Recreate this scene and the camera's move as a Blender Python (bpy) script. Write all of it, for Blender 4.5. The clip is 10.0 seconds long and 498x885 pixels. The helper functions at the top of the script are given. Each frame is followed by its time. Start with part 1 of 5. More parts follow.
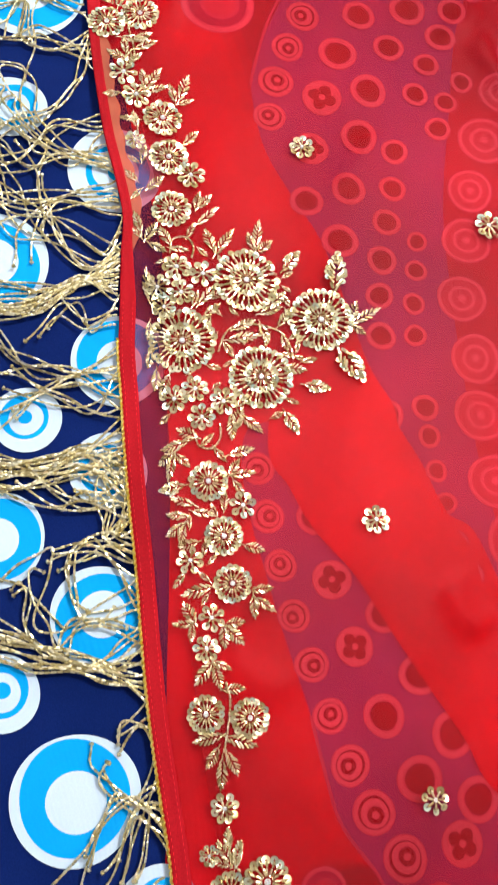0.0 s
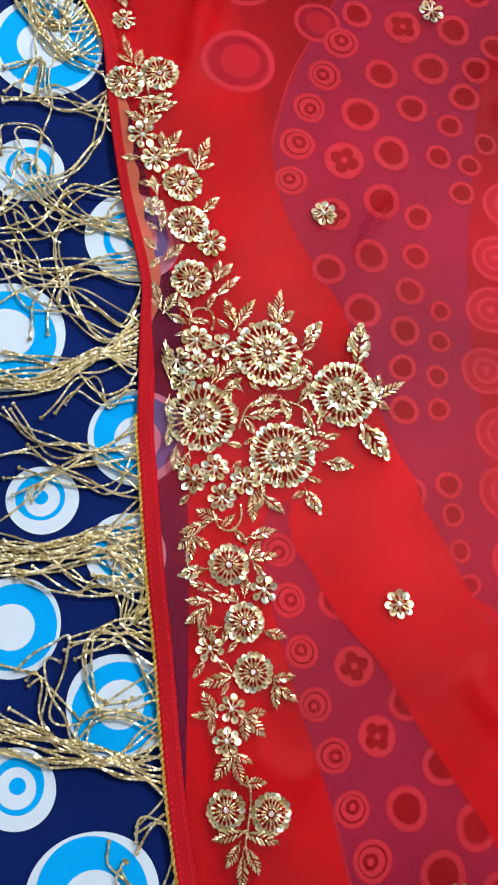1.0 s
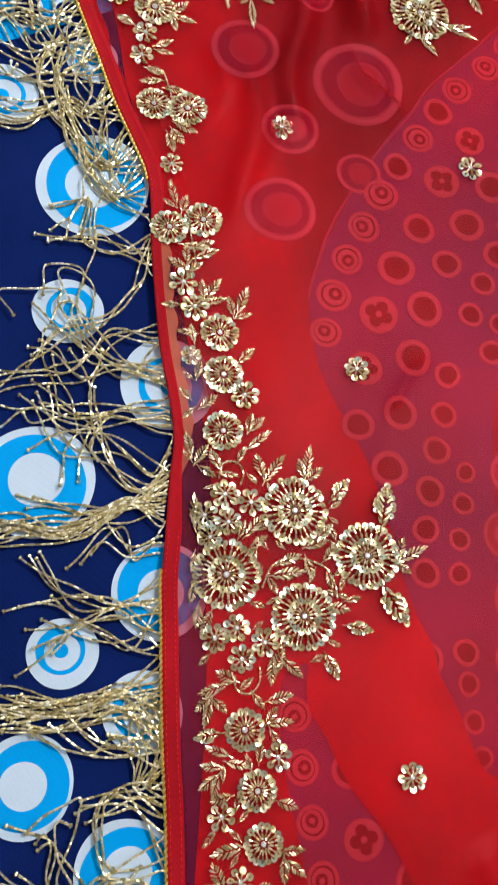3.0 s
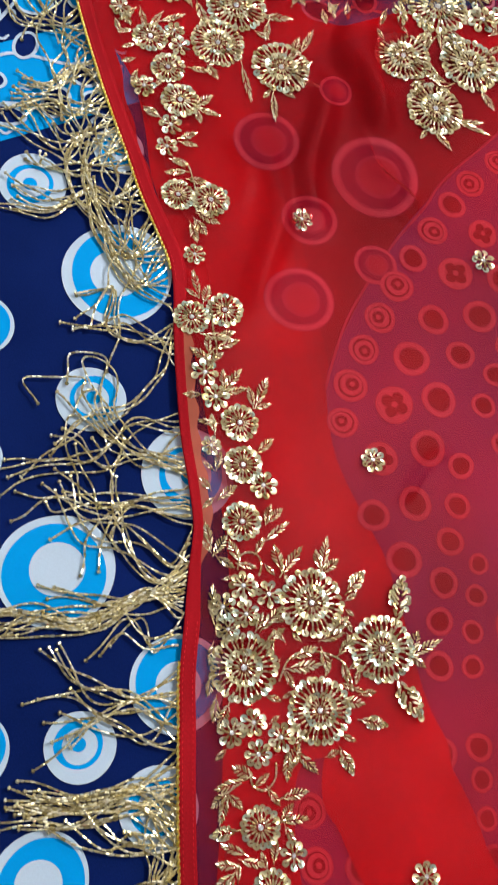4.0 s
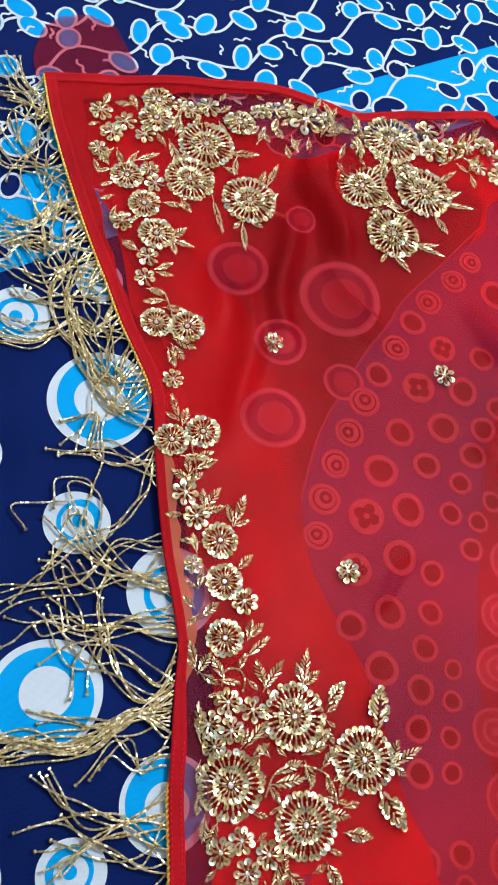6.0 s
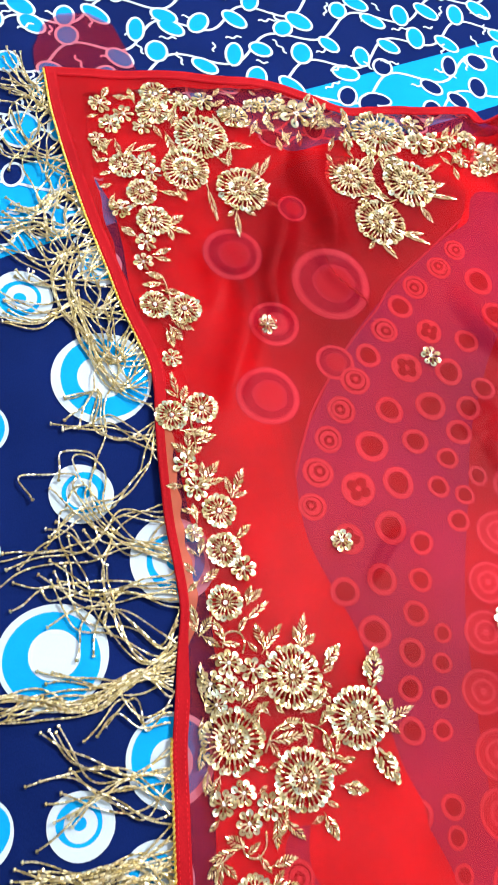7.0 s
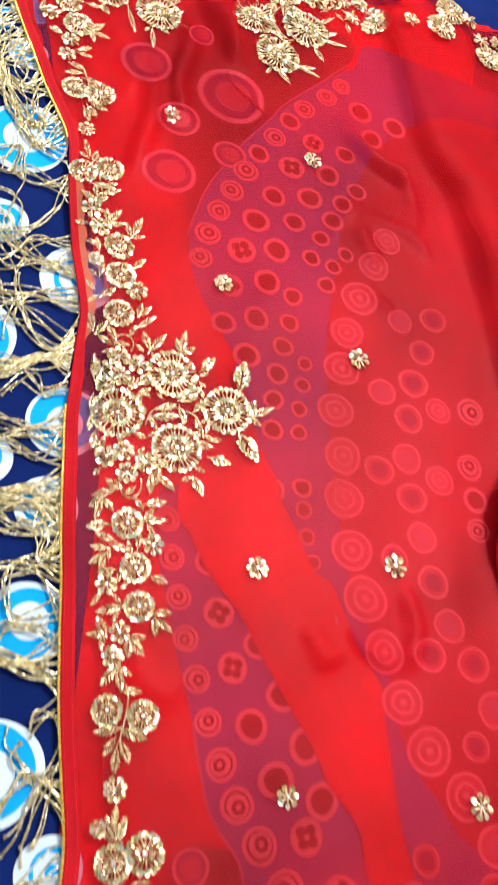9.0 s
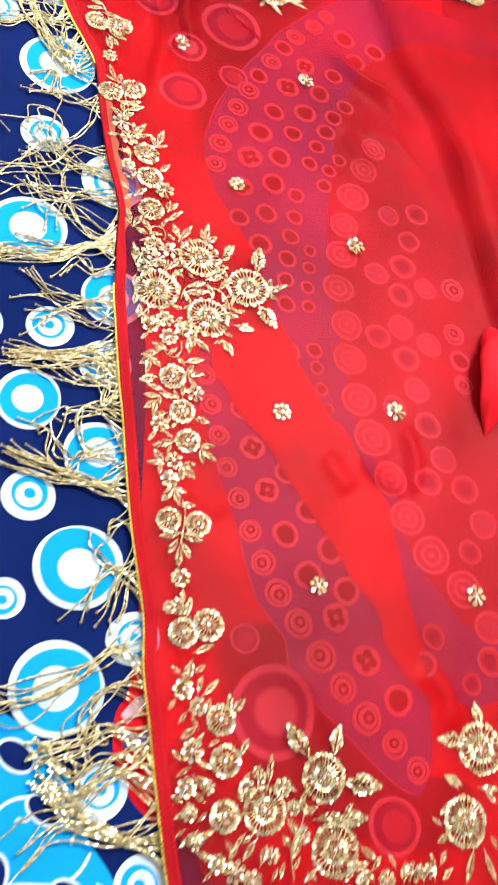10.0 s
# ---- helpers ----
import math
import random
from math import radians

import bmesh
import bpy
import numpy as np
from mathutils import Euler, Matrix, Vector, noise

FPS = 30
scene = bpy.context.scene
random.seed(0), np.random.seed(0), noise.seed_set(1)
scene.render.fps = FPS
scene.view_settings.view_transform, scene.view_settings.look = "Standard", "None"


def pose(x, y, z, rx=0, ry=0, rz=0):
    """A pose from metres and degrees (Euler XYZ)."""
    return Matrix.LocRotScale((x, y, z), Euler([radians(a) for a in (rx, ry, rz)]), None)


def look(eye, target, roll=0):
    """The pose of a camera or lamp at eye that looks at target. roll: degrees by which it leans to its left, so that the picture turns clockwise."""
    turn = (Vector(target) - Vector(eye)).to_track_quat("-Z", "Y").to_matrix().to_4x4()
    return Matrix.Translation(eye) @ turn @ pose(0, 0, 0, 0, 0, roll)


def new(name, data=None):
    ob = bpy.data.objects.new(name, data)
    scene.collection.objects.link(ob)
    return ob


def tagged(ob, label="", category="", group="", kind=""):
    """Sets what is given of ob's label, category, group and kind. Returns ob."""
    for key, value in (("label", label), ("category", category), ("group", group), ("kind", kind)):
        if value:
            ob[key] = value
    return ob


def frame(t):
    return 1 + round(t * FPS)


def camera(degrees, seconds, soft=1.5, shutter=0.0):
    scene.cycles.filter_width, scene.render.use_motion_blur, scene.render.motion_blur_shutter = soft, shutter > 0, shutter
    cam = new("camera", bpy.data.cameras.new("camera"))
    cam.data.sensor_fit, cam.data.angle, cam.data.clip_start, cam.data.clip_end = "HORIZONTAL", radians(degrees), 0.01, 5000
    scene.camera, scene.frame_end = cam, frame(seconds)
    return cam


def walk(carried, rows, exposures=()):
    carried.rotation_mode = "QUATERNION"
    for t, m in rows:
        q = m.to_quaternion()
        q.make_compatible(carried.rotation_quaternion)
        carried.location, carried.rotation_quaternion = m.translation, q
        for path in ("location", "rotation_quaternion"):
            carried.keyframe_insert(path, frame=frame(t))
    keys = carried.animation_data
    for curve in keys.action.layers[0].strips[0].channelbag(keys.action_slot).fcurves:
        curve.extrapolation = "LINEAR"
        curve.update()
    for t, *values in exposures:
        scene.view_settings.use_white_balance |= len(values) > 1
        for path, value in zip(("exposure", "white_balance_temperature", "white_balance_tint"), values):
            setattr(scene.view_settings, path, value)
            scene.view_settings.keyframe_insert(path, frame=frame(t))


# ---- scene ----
from mathutils import geometry

cam = camera(33.8, 10.0, 1.7, 0.4)
PATH = [
    (0, (-0.029, -0.218, 0.562), (0.24, 0.281, -1.356), 29.6),
    (0.5, (-0.034, -0.18, 0.562), (0.238, 0.305, -1.359), 30.4),
    (1, (-0.049, -0.158, 0.56), (0.237, 0.332, -1.358), 32.0),
    (1.5, (-0.062, -0.137, 0.564), (0.222, 0.365, -1.351), 32.6),
    (2, (-0.064, -0.11, 0.564), (0.213, 0.403, -1.349), 32.5),
    (2.5, (-0.073, -0.088, 0.572), (0.219, 0.438, -1.336), 33.8),
    (4, (-0.114, -0.032, 0.598), (0.213, 0.597, -1.272), 34.2),
    (4.5, (-0.129, -0.009, 0.608), (0.212, 0.642, -1.252), 34.5),
    (5, (-0.128, -0.003, 0.617), (0.227, 0.681, -1.228), 33.9),
    (5.5, (-0.126, -0.003, 0.628), (0.238, 0.743, -1.192), 31.9),
    (7, (-0.143, -0.045, 0.651), (0.265, 0.766, -1.132), 31.6),
    (7.5, (-0.139, -0.086, 0.652), (0.295, 0.726, -1.123), 32.9),
    (8, (-0.121, -0.132, 0.669), (0.322, 0.69, -1.1), 33.1),
    (8.5, (-0.083, -0.212, 0.666), (0.395, 0.607, -1.095), 35.0),
    (9, (-0.075, -0.335, 0.675), (0.445, 0.519, -1.057), 38.1),
    (9.5, (-0.086, -0.435, 0.691), (0.452, 0.432, -1.029), 39.2),
    (10, (-0.137, -0.506, 0.735), (0.434, 0.306, -1.001), 38.6),
]
# seconds, stops, kelvin, tint
EXPOSURES = [(0.0, 0.22, 6350, 10), (0.5, -0.02, 6300, 10), (1.0, -0.2, 6250, 10), (1.5, -0.24, 6250, 10), (2.5, -0.34, 6250, 10), (4.0, -0.56, 6250, 10), (4.5, -0.6, 6250, 10), (5.5, -0.7, 6250, 10), (6.8, 0.2, 6400, 10), (7.5, 0.23, 6450, 10), (8.5, 0.18, 6500, 10), (9.0, 0.38, 6500, 10), (10.0, 0.58, 6500, 10)]
walk(cam, [(t, look(eye, target, roll)) for t, eye, target, roll in PATH], EXPOSURES)

# ---- world and lamps: an indoor room, its ceiling bulb and window unseen and assumed ----
world = bpy.data.worlds.new("world")
scene.world = world
world.use_nodes = True
world.node_tree.nodes["Background"].inputs[0].default_value = (0.9, 0.95, 1.0, 1)
world.node_tree.nodes["Background"].inputs[1].default_value = 0.15


def area_lamp(name, at, target, sx, sy, watts, colour):
    lamp = bpy.data.lights.new(name, "AREA")
    lamp.shape, lamp.size, lamp.size_y, lamp.energy, lamp.color = "RECTANGLE", sx, sy, watts, colour
    ob = new(name, lamp)
    ob.matrix_world = look(at, target)
    return ob


PANEL_AT = (0.85, 0.65, 1.72)
FILL_AT = (-0.9, 2.36, 1.05)
# assumed bulb, out of view; stands right so the long fold shades leftwards
bulb = bpy.data.lights.new("bulb_light", "POINT")
bulb.energy, bulb.shadow_soft_size, bulb.color = 100, 0.17, (1.0, 0.985, 0.97)
new("bulb_light", bulb).location = PANEL_AT
# cool fill from an added window, out of view
area_lamp("fill_light", FILL_AT, (-0.9, 0, 0.8), 1.3, 1.2, 26, (0.9, 0.95, 1.0))


# ---- materials ----
def material(name):
    m = bpy.data.materials.new(name)
    m.use_nodes = True
    return m, m.node_tree, m.node_tree.nodes["Principled BSDF"]


def link(tree, a, b):
    tree.links.new(a, b)


def node(tree, kind, **values):
    n = tree.nodes.new(kind)
    for key, v in values.items():
        n.inputs[key.replace("_", " ")].default_value = v
    return n


def weave(tree, scale, strength, slow=6.0):
    """Bump of crossing threads plus slow, soft wrinkles."""
    co = node(tree, "ShaderNodeTexCoord")
    one = node(tree, "ShaderNodeTexWave", Scale=scale, Distortion=0.6)
    two = node(tree, "ShaderNodeTexWave", Scale=scale, Distortion=0.6)
    two.bands_direction = "Y"
    add = node(tree, "ShaderNodeMath")
    wr = node(tree, "ShaderNodeTexNoise", Scale=slow, Detail=3.0)
    mul = node(tree, "ShaderNodeMath")
    mul.operation = "MULTIPLY_ADD"
    mul.inputs[1].default_value = 6.0
    for n in (one, two, wr):
        link(tree, co.outputs["Object"], n.inputs["Vector"])
    link(tree, one.outputs["Fac"], add.inputs[0])
    link(tree, two.outputs["Fac"], add.inputs[1])
    link(tree, wr.outputs["Fac"], mul.inputs[0])
    link(tree, add.outputs[0], mul.inputs[2])
    bump = node(tree, "ShaderNodeBump", Strength=strength, Distance=0.0006)
    link(tree, mul.outputs[0], bump.inputs["Height"])
    return co, bump


def cloth(name, colour, rough=0.85, scale=420.0, strength=0.12, vary=0.12):
    m, tree, p = material(name)
    co, bump = weave(tree, scale, strength)
    link(tree, bump.outputs[0], p.inputs["Normal"])
    big = node(tree, "ShaderNodeTexNoise", Scale=9.0, Detail=4.0)
    fine = node(tree, "ShaderNodeTexNoise", Scale=900.0, Detail=2.0)
    mix = node(tree, "ShaderNodeMix")
    mix.data_type = "RGBA"
    mix.inputs["A"].default_value = (*[c * (1 - vary) for c in colour], 1)
    mix.inputs["B"].default_value = (*[min(1, c * (1 + vary) + 0.002) for c in colour], 1)
    mid = node(tree, "ShaderNodeMath")
    mid.operation = "MULTIPLY_ADD"
    mid.inputs[1].default_value = 0.4
    link(tree, co.outputs["Object"], big.inputs["Vector"])
    link(tree, co.outputs["Object"], fine.inputs["Vector"])
    link(tree, fine.outputs["Fac"], mid.inputs[0])
    half = node(tree, "ShaderNodeMath")
    half.operation = "MULTIPLY"
    half.inputs[1].default_value = 0.6
    link(tree, big.outputs["Fac"], half.inputs[0])
    link(tree, half.outputs[0], mid.inputs[2])
    wide = node(tree, "ShaderNodeMapRange")
    wide.inputs["From Min"].default_value, wide.inputs["From Max"].default_value = 0.36, 0.64
    link(tree, mid.outputs[0], wide.inputs["Value"])
    link(tree, wide.outputs[0], mix.inputs["Factor"])
    link(tree, mix.outputs["Result"], p.inputs["Base Color"])
    p.inputs["Roughness"].default_value = rough
    p.inputs["Specular IOR Level"].default_value = 0.08
    return m


def sheer(name, colour, through_colour, cover):
    """Thin woven veil: threads scatter and pass red light, the gaps let the print below show."""
    m, tree, p = material(name)
    tree.nodes.remove(p)
    out = tree.nodes["Material Output"]
    co, bump = weave(tree, 600.0, 0.12, 14.0)
    dif = node(tree, "ShaderNodeBsdfDiffuse", Color=(*colour, 1))
    tra = node(tree, "ShaderNodeBsdfTranslucent", Color=(*colour, 1))
    glo = node(tree, "ShaderNodeBsdfGlossy", Color=(1, 0.5, 0.52, 1), Roughness=0.5)
    gap = node(tree, "ShaderNodeBsdfTransparent", Color=(*through_colour, 1))
    a, b, c = (node(tree, "ShaderNodeMixShader") for _ in range(3))
    a.inputs[0].default_value, b.inputs[0].default_value = 0.35, 0.04
    for n in (dif, tra, glo):
        link(tree, bump.outputs[0], n.inputs["Normal"])
    link(tree, dif.outputs[0], a.inputs[1])
    link(tree, tra.outputs[0], a.inputs[2])
    link(tree, a.outputs[0], b.inputs[1])
    link(tree, glo.outputs[0], b.inputs[2])
    cloud = node(tree, "ShaderNodeTexNoise", Scale=5.0, Detail=3.0)
    link(tree, co.outputs["Object"], cloud.inputs["Vector"])
    spread = node(tree, "ShaderNodeMapRange")
    spread.inputs["From Min"].default_value, spread.inputs["From Max"].default_value = 0.33, 0.62
    # cloudy darker and lighter red mixed into the thread colour
    mottle = node(tree, "ShaderNodeMix")
    mottle.data_type = "RGBA"
    mottle.inputs["A"].default_value = (*[c * 0.58 for c in colour], 1)
    mottle.inputs["B"].default_value = (*[min(1, c * 1.12) for c in colour], 1)
    link(tree, cloud.outputs["Fac"], spread.inputs["Value"])
    link(tree, spread.outputs[0], mottle.inputs["Factor"])
    for n in (dif, tra):
        link(tree, mottle.outputs["Result"], n.inputs["Color"])
    no = node(tree, "ShaderNodeTexNoise", Scale=7.0, Detail=4.0)
    st = node(tree, "ShaderNodeMapRange")
    st.inputs["To Min"].default_value, st.inputs["To Max"].default_value = cover - 0.14, cover + 0.14
    link(tree, co.outputs["Object"], no.inputs["Vector"])
    link(tree, no.outputs["Fac"], st.inputs["Value"])
    link(tree, st.outputs[0], c.inputs[0])
    link(tree, gap.outputs[0], c.inputs[1])
    link(tree, b.outputs[0], c.inputs[2])
    link(tree, c.outputs[0], out.inputs["Surface"])
    return m


def metal(name, stops, rough, metallic=1.0):
    """Gilded pieces, each with a tint of its own."""
    m, tree, p = material(name)
    geo = node(tree, "ShaderNodeNewGeometry")
    info = node(tree, "ShaderNodeObjectInfo")
    add = node(tree, "ShaderNodeMath")
    fr = node(tree, "ShaderNodeMath")
    fr.operation = "FRACT"
    link(tree, geo.outputs["Random Per Island"], add.inputs[0])
    link(tree, info.outputs["Random"], add.inputs[1])
    link(tree, add.outputs[0], fr.inputs[0])
    ramp = node(tree, "ShaderNodeValToRGB")
    cr = ramp.color_ramp
    cr.elements[0].position, cr.elements[0].color = stops[0][0], (*stops[0][1], 1)
    cr.elements[1].position, cr.elements[1].color = stops[-1][0], (*stops[-1][1], 1)
    for at, c in stops[1:-1]:
        cr.elements.new(at).color = (*c, 1)
    link(tree, fr.outputs[0], ramp.inputs[0])
    link(tree, ramp.outputs[0], p.inputs["Base Color"])
    no = node(tree, "ShaderNodeTexNoise", Scale=1500.0, Detail=2.0)
    rr = node(tree, "ShaderNodeMapRange")
    rr.inputs["To Min"].default_value, rr.inputs["To Max"].default_value = rough * 0.6, rough * 1.5
    link(tree, no.outputs["Fac"], rr.inputs["Value"])
    link(tree, rr.outputs[0], p.inputs["Roughness"])
    p.inputs["Metallic"].default_value = metallic
    return m


NAVY = cloth("navy_cotton", (0.0016, 0.012, 0.105), vary=0.2)
WHITE = cloth("white_print", (0.57, 0.70, 0.85), vary=0.05)
CYAN = cloth("sky_blue_print", (0.004, 0.35, 0.85), vary=0.05)
FIELD = cloth("red_print", (0.60, 0.008, 0.016), vary=0.35)
PETAL_BLUE = cloth("violet_blue_print", (0.22, 0.13, 0.42))
CORE = cloth("dark_rose_print", (0.32, 0.03, 0.055), vary=0.3)
PINK = cloth("rose_print", (0.64, 0.40, 0.46))
PLUM = cloth("plum_print", (0.22, 0.03, 0.14))
DEEP = cloth("crimson_print", (0.17, 0.002, 0.007), vary=0.15)
HALF = cloth("mauve_print", (0.44, 0.20, 0.32), vary=0.15)
ROSE = cloth("soft_rose_print", (0.44, 0.13, 0.18), vary=0.15)
# reds stepped darker, to paint soft shade into the field's colour
SHADES = [cloth("crimson_shade", (0.60 - 0.14 * (k + 1), 0.005, 0.010), vary=0.3) for k in range(3)]
VEIL = sheer("red_organza", (0.66, 0.006, 0.016), (1.0, 0.66, 0.72), 0.31)
HEM = cloth("red_hem_cloth", (0.42, 0.005, 0.012), 0.6, 900.0, 0.3, 0.25)
ROLL = cloth("red_rolled_cloth", (0.62, 0.007, 0.016), 0.6, 900.0, 0.1, 0.2)
THREAD = cloth("red_thread", (0.75, 0.02, 0.03), 0.5)
LACE = sheer("coral_lace_tape", (0.88, 0.22, 0.11), (1.0, 0.6, 0.5), 0.78)
SEQUIN = metal("sequin_gold", [(0.0, (0.60, 0.51, 0.25)), (0.25, (0.77, 0.71, 0.45)), (0.45, (0.46, 0.38, 0.16)), (0.62, (0.86, 0.81, 0.58)), (0.8, (0.50, 0.62, 0.52)), (1.0, (0.74, 0.65, 0.38))], 0.22, 0.92)
BEAD = metal("bead_gold", [(0.0, (0.36, 0.27, 0.11)), (0.3, (0.70, 0.60, 0.35)), (0.55, (0.93, 0.87, 0.64)), (0.8, (0.52, 0.42, 0.20)), (1.0, (0.78, 0.68, 0.42))], 0.25, 0.92)
STRING = metal("fringe_gold", [(0.0, (0.44, 0.36, 0.15)), (0.3, (0.82, 0.73, 0.45)), (0.5, (0.97, 0.94, 0.78)), (0.72, (0.54, 0.45, 0.22)), (1.0, (0.80, 0.71, 0.44))], 0.26, 0.92)
PIPING = metal("piping_gold", [(0.0, (0.80, 0.60, 0.08)), (0.5, (0.95, 0.80, 0.25)), (1.0, (0.66, 0.45, 0.05))], 0.35)
STONE = metal("crystal", [(0.0, (0.92, 0.95, 1.0)), (1.0, (1.0, 1.0, 1.0))], 0.09, 0.85)
PLASTER = cloth("plaster", (0.82, 0.81, 0.78), 0.9, 60.0, 0.1, 0.04)
WARM_WALL = cloth("painted_wall", (0.66, 0.63, 0.58), 0.9, 60.0, 0.1, 0.05)
TILE = cloth("floor_tile", (0.42, 0.36, 0.30), 0.4, 12.0, 0.1, 0.08)
METAL_FRAME = cloth("white_frame", (0.8, 0.8, 0.8), 0.5, 90.0, 0.05, 0.02)


# ---- small mesh tools ----
def mesh_of(name, verts, faces, mats, slots=None, smooth=False):
    me = bpy.data.meshes.new(name)
    me.from_pydata([tuple(v) for v in verts], [], [tuple(f) for f in faces])
    for m in mats if isinstance(mats, (list, tuple)) else [mats]:
        me.materials.append(m)
    if slots is not None:
        me.polygons.foreach_set("material_index", slots)
    if smooth:
        me.polygons.foreach_set("use_smooth", [True] * len(me.polygons))
    me.update()
    return me


def part(name, me, parent, label="", m=None, kind=""):
    ob = new(name, me)
    ob.parent = parent
    if m is not None:
        ob.matrix_basis = m
    return tagged(ob, label, "", "", kind)


def thing(name, label, category, me=None, kind="", at=None):
    ob = new(name, me)
    if at is not None:
        ob.matrix_basis = at
    return tagged(ob, label, category, "", kind)


def catmull(points, step):
    """A smooth line through control points, resampled at even steps."""
    pts = [Vector(p) for p in points]
    pts = [pts[0] * 2 - pts[1]] + pts + [pts[-1] * 2 - pts[-2]]
    fine = []
    for a, b, c, d in zip(pts, pts[1:], pts[2:], pts[3:]):
        for k in range(12):
            t = k / 12
            fine.append(0.5 * ((2 * b) + (c - a) * t + (2 * a - 5 * b + 4 * c - d) * t * t + (3 * b - a - 3 * c + d) * t ** 3))
    fine.append(pts[-2])
    out, left = [fine[0].copy()], step
    for a, b in zip(fine, fine[1:]):
        n = (b - a).length
        at = 0.0
        while n - at >= left:
            at += left
            out.append(a.lerp(b, at / n))
            left = step
        left -= n - at
    return out


class Soup:
    """Collects many small pieces into one mesh."""

    def __init__(self):
        self.v, self.f, self.n = [], [], 0

    def add(self, verts, faces):
        self.v.append(np.asarray(verts, float))
        self.f += [tuple(i + self.n for i in f) for f in faces]
        self.n += len(verts)

    def mesh(self, name, mat, smooth=False):
        return mesh_of(name, np.concatenate(self.v), self.f, mat, None, smooth)


def ring_piece(rings, sides):
    """Closed lathe along x: rings of (x, radius)."""
    v, f = [], []
    for x, r in rings:
        for k in range(sides):
            a = 2 * math.pi * k / sides
            v.append((x, r * math.cos(a), r * math.sin(a)))
    for j in range(len(rings) - 1):
        for k in range(sides):
            a, b = j * sides + k, j * sides + (k + 1) % sides
            f.append((a, b, b + sides, a + sides))
    f.append(tuple(reversed(range(sides))))
    f.append(tuple(range((len(rings) - 1) * sides, len(rings) * sides)))
    return np.array(v), f


BUGLE = ring_piece([(-0.5, 0.68), (-0.34, 1.0), (0.34, 1.0), (0.5, 0.68)], 5)
SEED = ring_piece([(-0.5, 0.4), (-0.2, 1.0), (0.2, 1.0), (0.5, 0.4)], 5)


def bead(soup, a, b, radius, shape=BUGLE, spin=0.0):
    a, b = np.asarray(a, float), np.asarray(b, float)
    d = b - a
    n = np.linalg.norm(d)
    d = d / n
    up = np.array((0.0, 0.0, 1.0)) if abs(d[2]) < 0.9 else np.array((0.0, 1.0, 0.0))
    s = np.cross(up, d)
    s /= np.linalg.norm(s)
    u = np.cross(d, s)
    c, q = math.cos(spin), math.sin(spin)
    s, u = s * c + u * q, u * c - s * q
    v = shape[0]
    soup.add((a + b) / 2 + np.outer(v[:, 0] * n, d) + np.outer(v[:, 1] * radius, s) + np.outer(v[:, 2] * radius, u), shape[1])


def sequin(soup, at, radius, rnd, tilt=0.22, lean=None):
    """Cupped disc with a stitch hole, leaning a little its own way."""
    nx, ny = rnd.gauss(0, tilt), rnd.gauss(0, tilt)
    if lean:
        nx, ny = nx + lean[0], ny + lean[1]
    q = Vector((0, 0, 1)).rotation_difference(Vector((nx, ny, 1)).normalized())
    v, f = [], []
    for r, z in ((0.2, -0.05), (0.62, -0.03), (1.0, 0.04)):
        for k in range(10):
            a = math.pi * k / 5
            v.append(q @ Vector((r * radius * math.cos(a), r * radius * math.sin(a), z * radius)) + Vector(at))
    for j in range(2):
        for k in range(10):
            a, b = j * 10 + k, j * 10 + (k + 1) % 10
            f.append((a, b, b + 10, a + 10))
    soup.add(v, f)


def crystal_mesh(name, r):
    v, f = [], []
    for rr, z in ((1.0, 0.0), (0.95, 0.35), (0.5, 0.72)):
        for k in range(8):
            a = math.pi * (k + (0.5 if rr < 0.9 else 0)) / 4
            v.append((rr * r * math.cos(a), rr * r * math.sin(a), z * r))
    for j in range(2):
        for k in range(8):
            a, b = j * 8 + k, j * 8 + (k + 1) % 8
            f += [(a, b, b + 8), (a, b + 8, a + 8)]
    f.append(tuple(range(16, 24)))
    return mesh_of(name, v, f, STONE)


# ---- the room round the bed ----
def box(name, lo, hi, mat):
    v = [(x, y, z) for z in (lo[2], hi[2]) for y in (lo[1], hi[1]) for x in (lo[0], hi[0])]
    return mesh_of(name, v, [(0, 2, 3, 1), (4, 5, 7, 6), (0, 1, 5, 4), (2, 6, 7, 3), (0, 4, 6, 2), (1, 3, 7, 5)], mat)


thing("floor", "plain tiled bedroom floor under the bed", "floor", box("floor", (-2.2, -2.4, -0.62), (2.6, 2.4, -0.55), TILE), "structure")
thing("ceiling", "plain white plaster bedroom ceiling", "ceiling", box("ceiling", (-2.2, -2.4, 2.05), (2.6, 2.4, 2.15), PLASTER), "structure")
thing("wall_west", "plain painted bedroom wall", "wall", box("wall_west", (-2.3, -2.4, -0.55), (-2.2, 2.4, 2.05), WARM_WALL), "structure")
thing("wall_east", "plain painted bedroom wall", "wall", box("wall_east", (2.6, -2.4, -0.55), (2.7, 2.4, 2.05), WARM_WALL), "structure")
thing("wall_south", "plain painted bedroom wall", "wall", box("wall_south", (-2.3, -2.5, -0.55), (2.7, -2.4, 2.05), WARM_WALL), "structure")
thing("wall_north", "plain painted bedroom wall", "wall", box("wall_north", (-2.3, 2.4, -0.55), (2.7, 2.5, 2.05), WARM_WALL), "structure")

